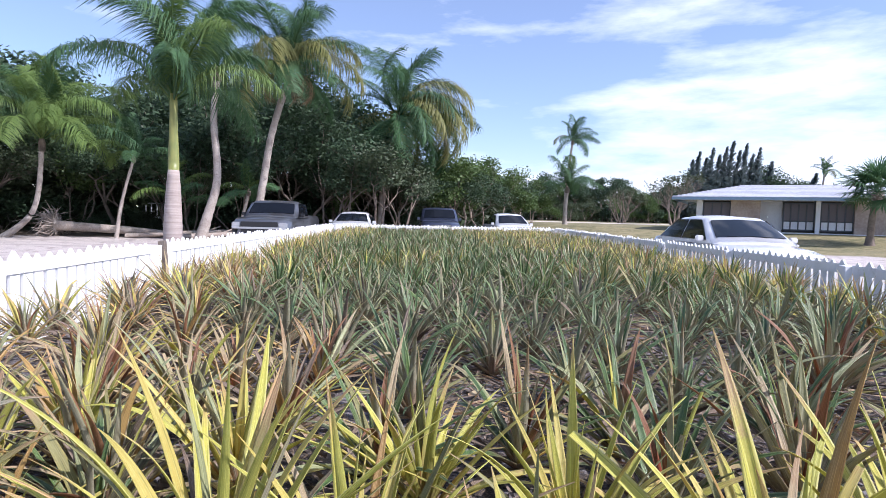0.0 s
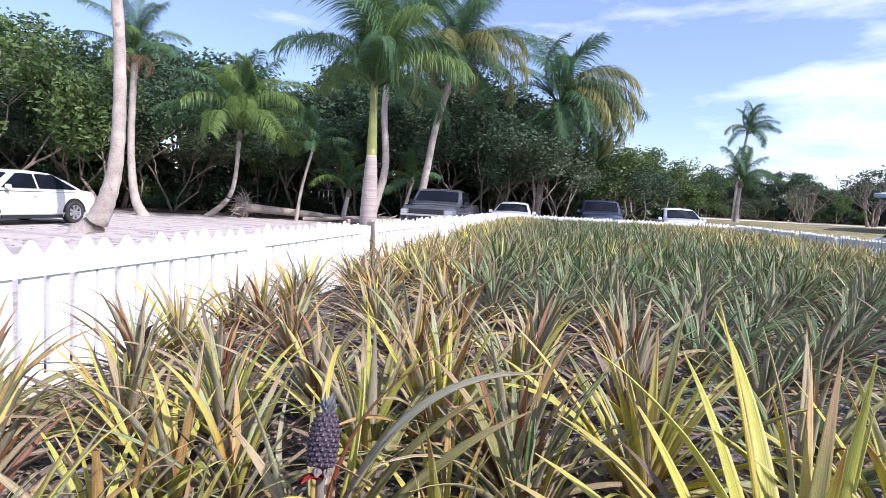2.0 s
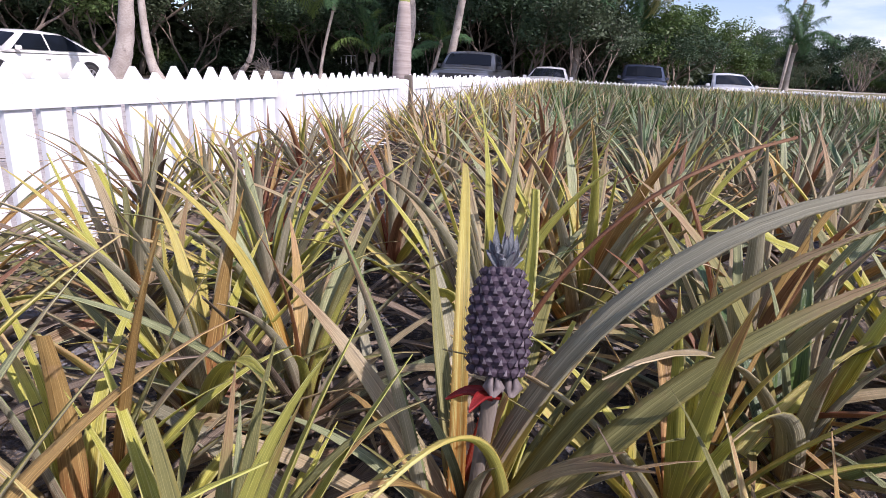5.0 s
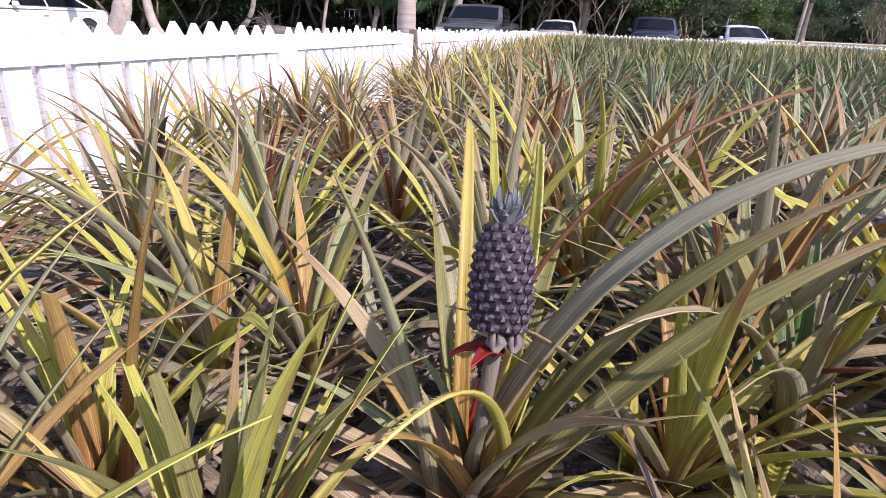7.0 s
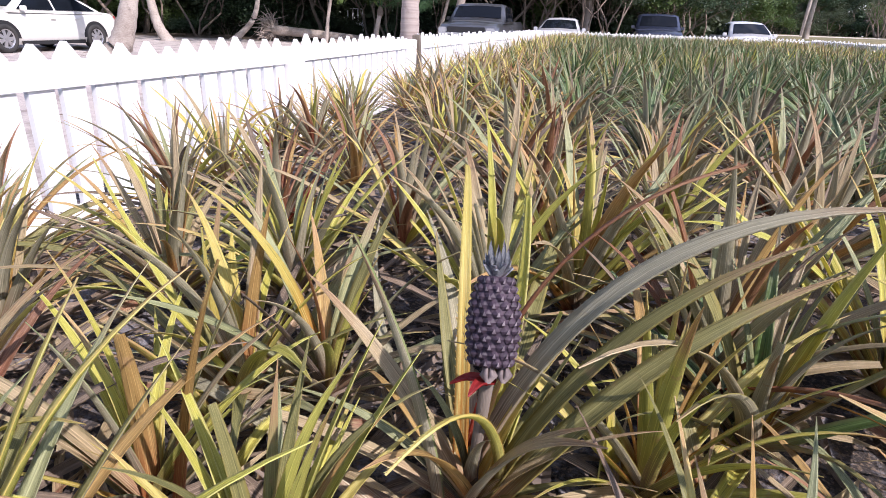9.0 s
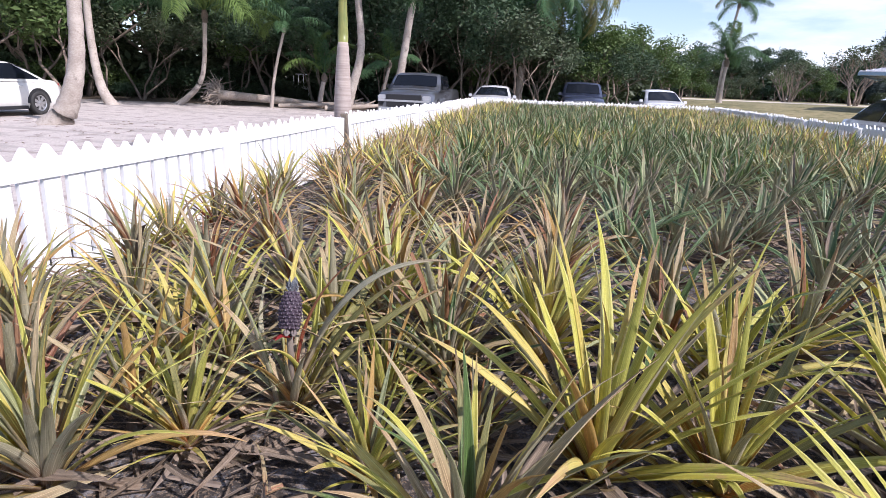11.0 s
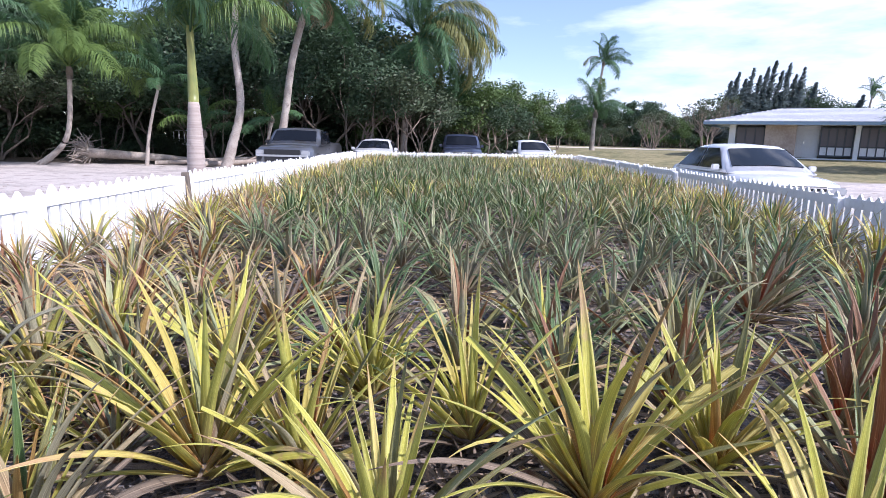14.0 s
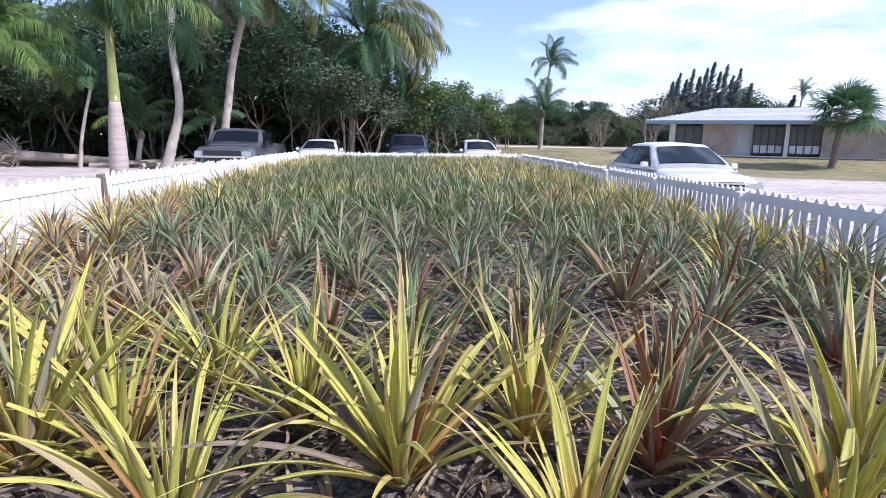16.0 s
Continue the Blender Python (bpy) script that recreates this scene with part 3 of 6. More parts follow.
EYES = [Vector(eye) for t, eye, target, roll in PATH]
SIZES = {"lime": 0.55, "gold": 0.40, "tan": 0.39, "red": 0.46, "mixed": 0.42, "green": 0.40, "blue": 0.40}
KNOWN = {
    "lime": ((-0.90, 1.28), (0.01, 1.22), (1.09, 1.18), (-0.26, 1.47), (-0.66, 1.30), (-0.56, 1.70), (-1.32, 1.16), (-1.70, 1.17), (0.33, 1.38), (-1.02, 1.76), (-0.42, 0.98), (0.36, 0.92), (0.86, 0.95)),
    "red": ((0.62, 1.26), (0.36, 1.74), (1.06, 2.70), (0.80, 1.62)),
    "mixed": ((0.02, 2.10), (-0.68, 1.88), (1.62, 2.72), (1.09, 1.95), (0.55, 2.12), (1.60, 1.95), (1.70, 1.42), (-0.30, 2.00), (1.35, 2.35), (2.20, 2.30), (2.05, 1.75)),
    "green": ((-0.28, 2.97), (-1.00, 3.18), (0.34, 3.50), (0.65, 2.62), (1.81, 2.54), (0.27, 2.91), (0.00, 2.58), (-0.62, 2.40)),
    "blue": ((-1.33, 3.44), (-0.66, 3.52), (-0.03, 3.36), (-0.70, 2.88)),
    "tan": ((-1.74, 2.49), (-1.32, 2.17), (-2.60, 2.92), (-2.30, 3.75), (-1.59, 2.08), (-1.68, 2.98), (-2.52, 1.50), (-2.22, 2.05), (-2.24, 2.52), (-2.60, 2.15), (-2.18, 3.20), (-1.32, 2.62), (-1.02, 2.22), (-1.00, 2.66), (-2.68, 3.40), (-1.28, 1.68), (-1.14, 1.32), (-2.08, 1.15), (-2.48, 1.08)),
    "gold": ((-2.00, 1.74), (-1.86, 1.00), (-1.10, 0.98), (-2.34, 1.42), (-2.21, 1.66), (-1.62, 1.72), (-1.50, 1.88), (-1.98, 2.84), (-2.75, 2.55)),
}


def field():
    spots = [Vector(p) for ps in KNOWN.values() for p in ps] + [Vector(p) for p in FEATURED.values()]
    made = 0
    for s, ps in KNOWN.items():
        for x, y in ps:
            near_plant(x, y, s, 100 + made, SIZES[s] * (0.86 if x < -1.9 else 0.62 if y < 1.4 and -1.8 < x < -1.1 else 1.0) * (0.80 if s == "lime" and (x, y) not in ps[:3] else 1.0), 42 if s in ("tan", "gold") else 37, EYES)
            made += 1
    rnd = random.Random(5)
    bank = {}
    rest = []
    y, row = 0.95, 0
    while y < 23.2:
        x = -2.72 - 0.045 * y + (0.21 if row % 2 else 0)
        while x < 2.82 + 0.035 * y:
            px, py = x + rnd.gauss(0, 0.06), y + rnd.gauss(0, 0.06)
            x += 0.40
            if py > back_edge(px) - 0.4 or (py < 4.6 and any((Vector((px, py)) - q).length < 0.27 for q in spots)):
                continue
            if py < 1.35 and -2.3 < px < 1.5:
                continue
            u = rnd.random()
            patch = noise.noise(Vector((px * 0.6, py * 0.4, 7)))
            if px < -1.5 - 0.14 * (py - 2) and py < 6.5:
                s = "tan" if u < 0.7 else "gold"
            elif px < -2.4:
                s = "gold" if u < 0.6 else "mixed"
            elif px > 1.7 and py > 3.4:
                s = "gold" if u < 0.45 else "mixed"
            elif py > 9 and px > 0.4:
                s = "gold" if u < 0.40 else ("mixed" if u < 0.7 else "green")
            elif patch > 0.16:
                s = "mixed"
            else:
                s = "blue" if u < 0.5 else "green"
            rest.append((px, py, s))
        y += 0.385
        row += 1
    rest.sort(key=lambda q: q[1])
    far = bmesh.new()
    fuv = far.loops.layers.uv.new("UVMap")
    keys = ["blue", "green", "olive", "lime", "yellow", "tan", "dry", "red", "pale", "orange"]
    for px, py, s in rest:
        size = SIZES[s] * rnd.uniform(0.86, 1.12)
        z = ground_z(px, py)
        if made < 141:
            near_plant(px, py, s, 700 + made, size, 34, EYES)
        elif made < 300:
            v = rnd.randrange(5)
            if (s, v) not in bank:
                bank[s, v] = rosette_mesh(s, 40 * v + len(s), 46, 7, 1.06)
            o = tagged(new("pineapple_plant", bank[s, v]), PLANT_WORDS[s], "pineapple plant", "pineapple plants")
            o.matrix_world = pose(px, py, z - 0.01, rnd.uniform(-9, 9), rnd.uniform(-9, 9), rnd.uniform(0, 360)) @ Matrix.Scale(size, 4)
        else:
            base = pose(px, py, z - 0.01, 0, 0, rnd.uniform(0, 360))
            for t, az, e0, bend, k in leaf_plan(rnd, 32):
                add_leaf(far, fuv, size * k * 1.05, 0.034, e0, bend, 4, False, base @ pose(0, 0, 0.02, 0, 0, az), top=keys.index(pick(rnd, STYLES[s])))
        made += 1
    tagged(new("pineapple_rows", mesh_of("pineapple_rows", far, *keys)), "far rows of blue-green and golden pineapple plants", "pineapple plants", kind="stuff")


FEATURED = {"fruiting": (-1.56, 1.36), "yellow_beside": (-1.91, 1.435), "olive_behind": (-1.80, 1.48), "orange_front": (-1.88, 1.235), "stubby": (-1.37, 1.43), "spreading": (-1.24, 1.56)}
field()


# ---- trees and palms ----
def frond_mesh(key, L, droop, pairs, leaf, seed, sweep=0.0, hang=0.5, plume=0.0, wind=0.0):
    """A feather frond: a tapering rib with ranks of narrow hanging leaflets."""
    rnd = random.Random(seed)
    bm = bmesh.new()
    uv = bm.loops.layers.uv.new("UVMap")
    pts, x, z, yy = [], 0.0, 0.0, 0.0
    n = 14
    for i in range(n + 1):
        pts.append(Vector((x, yy, z)))
        t = i / n
        a = radians(58 - droop * t ** 1.3)
        x += math.cos(a) * L / n
        z += math.sin(a) * L / n
        yy += sweep * t * L / n
    tube(bm, pts, [0.030 * (1 - 0.88 * i / n) for i in range(n + 1)], 5)
    for i in range(pairs):
        t = min(0.995, max(0.1, 0.15 + 0.85 * (i + rnd.uniform(-0.4, 0.4)) / pairs))
        k = min(n - 1, int(t * n))
        p = pts[k].lerp(pts[k + 1], t * n - k)
        d = (pts[k + 1] - pts[k]).normalized()
        up = Vector((-d.z, 0, d.x)).normalized()
        ll = leaf * (0.30 + 0.70 * math.sin(math.pi * min(1, 0.16 + 0.78 * t))) * rnd.uniform(0.75, 1.15)
        for s in (-1, 1):
            lean = rnd.gauss(0.25, 0.12) + plume * rnd.uniform(-1.0, 1.0)
            way = (d * rnd.uniform(0.45, 0.8) + Vector((0, s, 0)) * math.cos(lean) * 0.85 + up * math.sin(lean) * 0.85 + Vector((0, wind, 0))).normalized()
            w = 0.0082 * L / 2.4
            side = way.cross(Vector((0, 0, 1)))
            side = (side.normalized() if side.length > 0.1 else Vector((0, 1, 0))) * w
            fall = hang * rnd.uniform(0.6, 1.3)
            q1 = p + way * ll * 0.36 + Vector((0, 0, -fall * ll * 0.06))
            q2 = p + way * ll * 0.66 + Vector((0, 0, -fall * ll * 0.30))
            q3 = p + way * ll * 0.84 + Vector((0, 0, -fall * ll * 0.74))
            vs = [bm.verts.new(c) for c in (p - side * 0.5, p + side * 0.5, q1 + side, q1 - side, q2 + side * 0.8, q2 - side * 0.8, q3)]
            for idx in ((0, 1, 2, 3), (3, 2, 4, 5), (5, 4, 6)):
                bm.faces.new([vs[j] for j in idx])
    return mesh_of("frond", bm, key)


FRONDS = {
    "coco": [frond_mesh(k, 3.1, 60 + 22 * i, 120, 0.82, i, 0.06 * i, 0.95, 0.15, 0.15) for i, k in enumerate(("palm", "palm", "palm_bright"))] + [frond_mesh("palm_bright", 3.1, 108, 120, 0.82, 9, 0.0, 1.05, 0.1, 0.1)],
    "royal": [frond_mesh("palm", 2.5, 74 + 20 * i, 150, 0.58, 20 + i, 0.04, 1.15, 0.6, 0.08) for i in range(3)] + [frond_mesh("palm_bright", 2.5, 106, 150, 0.58, 29, 0.0, 1.2, 0.6)],
    "windy": [frond_mesh("palm", 3.0, 70 + 22 * i, 120, 0.86, 40 + i, 0.32, 1.0, 0.2, 0.55) for i in range(3)] + [frond_mesh("palm_yellow", 3.0, 130, 120, 0.9, 49, 0.2, 1.25, 0.2, 0.35)],
    "dead": [frond_mesh("palm_dead", 1.9, 190, 30, 0.5, 60 + i, 0.1, 1.2, 0.4) for i in range(2)],
}


def spline(pts, n):
    """A smooth line through a few points."""
    out = []
    P = [pts[0]] + list(pts) + [pts[-1]]
    for i in range(1, len(P) - 2):
        for k in range(n):
            t = k / n
            a, b, c, d = P[i - 1], P[i], P[i + 1], P[i + 2]
            out.append(0.5 * ((2 * b) + (c - a) * t + (2 * a - 5 * b + 4 * c - d) * t * t + (3 * b - a - 3 * c + d) * t ** 3))
    out.append(pts[-1])
    return out


def palm(name, base, knees, crown, r0, r1, kind, count, scale, seed, label, wind=0.0, dead=0, low=-25, extra=()):
    """A palm: ringed trunk along base, knees and crown, and a head of fronds."""
    rnd = random.Random(seed)
    b = Vector((base[0], base[1], ground_z(*base)))
    root = thing(name, Matrix.Translation(b), label, "palm tree")
    line = spline([Vector((0, 0, -0.15))] + [Vector(k) for k in knees] + [Vector(crown)], 9)
    total = len(line) - 1
    rad = []
    for i in range(total + 1):
        t = i / total
        r = r1 + (r0 - r1) * (1 - t) ** 2.6
        rad.append(r * (1.05 if i % 2 else 0.97))
    bm = bmesh.new()
    tube(bm, line, rad, 11)
    part("trunk", bm, "palm_trunk", root)
    top = Vector(crown)
    bm = bmesh.new()
    tube(bm, [top + Vector((0, 0, -0.25 * scale)), top, top + Vector((0, 0, 0.3 * scale))], [r1 * 1.25, r1 * 1.5, r1 * 0.5], 9)
    part("crown_base", bm, "twig", root)
    for i in range(count):
        t = i / count
        az = i * 137.5 + rnd.uniform(-12, 12)
        lift = 80 - (80 - low) * t ** 0.75 + rnd.uniform(-8, 8)
        az += -wind * 40 * math.sin(radians(az))
        v = rnd.choices(range(4), (3, 3, 2, 1.2 if t > 0.5 else 0.5))[0]
        o = part("frond", FRONDS[kind][v], None, root)
        o.matrix_local = Matrix.Translation(top + Vector((0, 0, 0.12 * scale))) @ pose(0, 0, 0, 0, 0, az) @ pose(0, 0, 0, 0, -lift + 12, 0) @ pose(0, 0, 0, rnd.uniform(-18, 18), 0, 0) @ Matrix.Scale(scale * rnd.uniform(0.88, 1.08), 4)
    for az, lift, v, s in extra:
        o = part("frond", FRONDS[kind][v], None, root)
        o.matrix_local = Matrix.Translation(top + Vector((0, 0, 0.12 * scale))) @ pose(0, 0, 0, 0, 0, az) @ pose(0, 0, 0, 0, -lift + 12, 0) @ Matrix.Scale(scale * s, 4)
    for i in range(dead):
        o = part("dead_frond", FRONDS["dead"][i % 2], None, root, "dry brown hanging frond" if i == 0 else "")
        o.matrix_local = Matrix.Translation(top) @ pose(0, 0, 0, 0, 0, i * 360 / dead + rnd.uniform(-15, 15)) @ pose(0, 0, 0, 0, 35, 0) @ Matrix.Scale(scale * 0.8, 4)
    return root


def royal_palm():
    """The near royal palm, with a swollen grey trunk and a green crownshaft."""
    base = (-4.22, 8.45)
    root = thing("royal_palm", Matrix.Translation((base[0], base[1], ground_z(*base))), "royal palm with swollen grey trunk and yellow-green crownshaft", "palm tree")
    bm = bmesh.new()
    n = 26
    pts, rad = [], []
    for i in range(n + 1):
        t = i / n
        z = -0.1 + 1.85 * t
        pts.append(Vector((0.02 * t, 0, z)))
        rad.append(0.66 * (0.185 - 0.02 * t - 0.055 * t ** 3 + 0.02 * math.sin(t * math.pi)) * (1.035 if t > 0.5 and i % 2 else 1.0))
    tube(bm, pts, rad, 16)
    part("trunk", bm, "royal_trunk", root)
    bm = bmesh.new()
    tube(bm, [Vector((0.02, 0, 1.74 + 1.05 * k / 8)) for k in range(9)], [0.072, 0.074, 0.068, 0.062, 0.057, 0.054, 0.052, 0.052, 0.044], 14)
    part("crownshaft", bm, "shaft", root, "smooth yellow-green crownshaft")
    rnd = random.Random(4)
    for i in range(17):
        t = i / 17
        o = part("frond", FRONDS["royal"][rnd.randrange(4)], None, root)
        o.matrix_local = Matrix.Translation((0.02, 0, 2.66 + 0.14 * (1 - t))) @ pose(0, 0, 0, 0, 0, i * 137.5 + 20) @ pose(0, 0, 0, 0, -(72 - 84 * t) + 14, 0) @ pose(0, 0, 0, rnd.uniform(-20, 20), 0, 0) @ Matrix.Scale(rnd.uniform(0.60, 0.78), 4)


royal_palm()
palm("coconut_palm", (-17.9, 23.4), [(0.7, 0, 0.32), (1.35, 0, 0.95), (1.65, 0, 1.9)], (1.8, 0, 3.7), 0.17, 0.09, "coco", 26, 1.25, 1, "leaning coconut palm with a wide green crown at the wood's edge", low=-28, extra=((-15, 15, 3, 1.05), (-55, 5, 3, 1.0), (15, 30, 2, 1.1), (-100, 10, 3, 1.0)))
palm("coconut_palm", (-13.9, 24.6), [(0.25, 0, 1.5)], (0.75, 0, 3.3), 0.10, 0.06, "coco", 12, 0.62, 2, "small slender coconut palm beside the fallen log", low=-45)
palm("coconut_palm", (-10.3, 24.2), [(0.35, 0, 1.0), (0.75, 0, 2.6), (0.6, 0, 5.0)], (0.75, 0, 6.8), 0.27, 0.13, "royal", 18, 1.25, 3, "tall curving palm with a pale bent trunk behind the drive", low=-40)
palm("coconut_palm", (-8.6, 25.6), [(0.45, 0, 2.2), (0.85, 0, 4.6)], (1.55, 0, 7.0), 0.22, 0.14, "windy", 26, 1.3, 4, "tall coconut palm with drooping windblown fronds behind the pickup truck", dead=8, low=-50, extra=((-20, 15, 3, 1.0), (-50, 5, 3, 1.0), (0, 0, 3, 1.0)))
palm("coconut_palm", (-3.6, 31.5), [(0.2, 0, 3)], (0.9, 0, 6.3), 0.24, 0.15, "windy", 26, 1.45, 5, "windblown coconut palm with yellowing hanging fronds above the trees", low=-75, wind=0.6, extra=((-8, 5, 3, 1.1), (-28, -10, 3, 1.1), (12, -18, 3, 1.05), (-48, -12, 3, 1.0), (-4, -34, 3, 0.95), (-18, 20, 3, 1.1), (170, 40, 0, 1.0), (150, 55, 1, 1.0)))
palm("coconut_palm", (-0.2, 46), [(0.1, 0, 3)], (0.2, 0, 7.4), 0.2, 0.14, "coco", 12, 0.8, 6, "distant coconut palm head over the wood")
palm("coconut_palm", (-13.2, 12.3), [(0.50, 0.1, 0.5), (0.85, 0.2, 2.0), (0.85, 0.2, 5.2)], (0.35, 0, 9.6), 0.37, 0.125, "coco", 16, 1.0, 7, "tall grey coconut palm with a flared leaning foot on the drive")
palm("coconut_palm", (-18.75, 20.9), [(-0.55, 0, 0.8), (-0.75, 0, 3.0)], (-0.6, 0, 6.4), 0.26, 0.13, "coco", 16, 0.85, 8, "coconut palm with dry brown skirt at the wood's edge", dead=9, low=-30)
palm("coconut_palm", (13.3, 63), [(0.1, 0, 4.0)], (0.6, 0, 8.6), 0.2, 0.12, "windy", 17, 1.0, 9, "lone tall coconut palm blown by the wind on the lawn", wind=0.6, low=-40)
palm("royal_palm", (10.6, 50.5), [(0, 0, 1.4)], (0.1, 0, 3.0), 0.26, 0.15, "royal", 15, 1.25, 10, "young royal palm with upright feathery fronds on the lawn")
palm("coconut_palm", (55.2, 84), [(0, 0, 4.0)], (0.4, 0, 8.0), 0.2, 0.12, "windy", 14, 0.8, 14, "far coconut palm head showing over the bungalow roof", wind=0.5, low=-30)
palm("coconut_palm", (-12.2, 25.9), [(0.1, 0, 0.5)], (0.3, 0, 1.4), 0.15, 0.1, "coco", 9, 0.72, 11, "young coconut palm with low arching fronds in the wood's edge", low=-20)
palm("coconut_palm", (-9.6, 26.5), [(0.3, 0, 0.9)], (0.6, 0, 2.1), 0.1, 0.07, "coco", 8, 0.6, 12, "small slender palm with a drooping crown behind the pickup truck", low=-60)


def fan_leaf(R, seed):
    rnd = random.Random(seed)
    bm = bmesh.new()
    tube(bm, [Vector((0, 0, 0)), Vector((0.45 * R, 0, 0.06)), Vector((0.8 * R, 0, 0.05))], [0.02, 0.015, 0.01], 5)
    c = Vector((0.8 * R, 0, 0.05))
    for i in range(26):
        a = radians(-120 + 240 * i / 25)
        way = Vector((math.cos(a), math.sin(a), 0.05))
        side = Vector((-math.sin(a), math.cos(a), 0)) * 0.035
        ll = R * (0.75 + 0.25 * math.cos(a * 0.6)) * rnd.uniform(0.85, 1.1)
        q1, q2 = c + way * ll * 0.6 + Vector((0, 0, -0.05)), c + way * ll * 0.92 + Vector((0, 0, -0.35 * R * rnd.uniform(0.1, 1.0)))
        vs = [bm.verts.new(p) for p in (c - side * 0.3, c + side * 0.3, q1 + side, q1 - side, q2)]
        for idx in ((0, 1, 2, 3), (3, 2, 4)):
            bm.faces.new([vs[j] for j in idx])
    return mesh_of("fan_leaf", bm, "palm")


def sabal_palm(x, y, h, s, seed):
    rnd = random.Random(seed)
    root = thing("cabbage_palm", Matrix.Translation((x, y, ground_z(x, y))), "stout cabbage palm with drooping fan leaves on the lawn", "palm tree")
    bm = bmesh.new()
    line = spline([Vector((0, 0, -0.1)), Vector((0.05, 0, h * 0.5)), Vector((0.3, 0, h))], 8)
    tube(bm, line, [0.31 - 0.14 * min(1, i / 4) + 0.02 * (i % 2) for i in range(len(line))], 12)
    part("trunk", bm, "twig", root, "rough brown trunk")
    for i in range(30):
        a = i * 2.4
        p = Vector((0.3, 0, h - 0.6 + 0.022 * i))
        bm = bmesh.new()
        tube(bm, [p, p + Vector((math.cos(a) * 0.34, math.sin(a) * 0.34, 0.16))], [0.06, 0.03], 5)
        part("leaf_base", bm, "log", root, "old cut leaf base" if i == 0 else "")
    fan = [fan_leaf(1.0, k) for k in range(3)]
    for i in range(30):
        t = i / 30
        o = part("fan_leaf", fan[i % 3], None, root)
        o.matrix_local = Matrix.Translation((0.3, 0, h + 0.1)) @ pose(0, 0, 0, 0, 0, i * 137.5) @ pose(0, 0, 0, 0, -80 + 112 * t, 0) @ pose(0, 0, 0, rnd.uniform(-35, 35), 0, 0) @ Matrix.Scale(s * rnd.uniform(0.85, 1.1), 4)


sabal_palm(24.85, 33.9, 3.0, 1.4, 3)


def branchy(bm, rnd, p, d, length, r, depth, ends, spread=0.6, up=0.25):
    """Grows a limb that forks; gathers the ends."""
    n = 4
    pts, q = [p.copy()], p.copy()
    w = d.copy()
    for i in range(n):
        w = (w + Vector((rnd.gauss(0, 0.16), rnd.gauss(0, 0.16), rnd.gauss(0, 0.08) + up * 0.15))).normalized()
        q = q + w * length / n
        pts.append(q.copy())
    tube(bm, pts, [r * (1 - 0.4 * i / n) for i in range(n + 1)], 7 if depth > 1 else 5, cap=depth == 0)
    ends.append((q.copy(), depth))
    if depth:
        for k in range(rnd.choice((2, 2, 3))):
            dd = (w + Vector((rnd.gauss(0, spread), rnd.gauss(0, spread), rnd.gauss(up, 0.3)))).normalized()
            branchy(bm, rnd, q, dd, length * rnd.uniform(0.6, 0.85), r * 0.55, depth - 1, ends, spread, up)


def leaf_cloud(bm, rnd, centre, radius, count, size, flat=0.7):
    for i in range(count):
        while True:
            v = Vector((rnd.uniform(-1, 1), rnd.uniform(-1, 1), rnd.uniform(-1, 1)))
            if 0.15 < v.length < 1:
                break
        v = v * (0.55 + 0.45 * v.length)
        p = centre + Vector((v.x * radius, v.y * radius, v.z * radius * flat))
        a = Vector((rnd.gauss(0, 1), rnd.gauss(0, 1), rnd.gauss(0, 0.6))).normalized()
        b = a.orthogonal().normalized()
        b = (b * math.cos(i) + a.cross(b) * math.sin(i)).normalized()
        s = size * rnd.uniform(0.6, 1.3)
        vs = [bm.verts.new(c) for c in (p - a * s, p + b * s * 0.42, p + a * s, p - b * s * 0.42)]
        bm.faces.new(vs)


def tree_proto(name, seed, h, crown_r, key, leaves, size, stems, label, lean=0.25, bare=0.35, bark="bark"):
    rnd = random.Random(seed)
    root = thing(name, Matrix(), label, "tree")
    bm = bmesh.new()
    ends = []
    for s in range(stems):
        a = s * math.tau / stems + rnd.uniform(-0.5, 0.5)
        d = Vector((math.cos(a) * lean, math.sin(a) * lean, 1)).normalized()
        branchy(bm, rnd, Vector((math.cos(a) * 0.025 * stems, math.sin(a) * 0.025 * stems, -0.15)), d, h * bare * rnd.uniform(0.85, 1.15), 0.035 * h / stems ** 0.5 * rnd.uniform(0.5, 0.8), 3, ends)
    part("trunk", bm, bark, root)
    bm = bmesh.new()
    tips = [e for e, dep in ends if dep <= 1]
    for e in tips:
        e.z = min(e.z, h)
    per = max(8, leaves // max(1, len(tips)))
    for e in tips:
        leaf_cloud(bm, rnd, e, crown_r * rnd.uniform(0.22, 0.42), per, size)
    part("crown", bm, key, root)
    return root


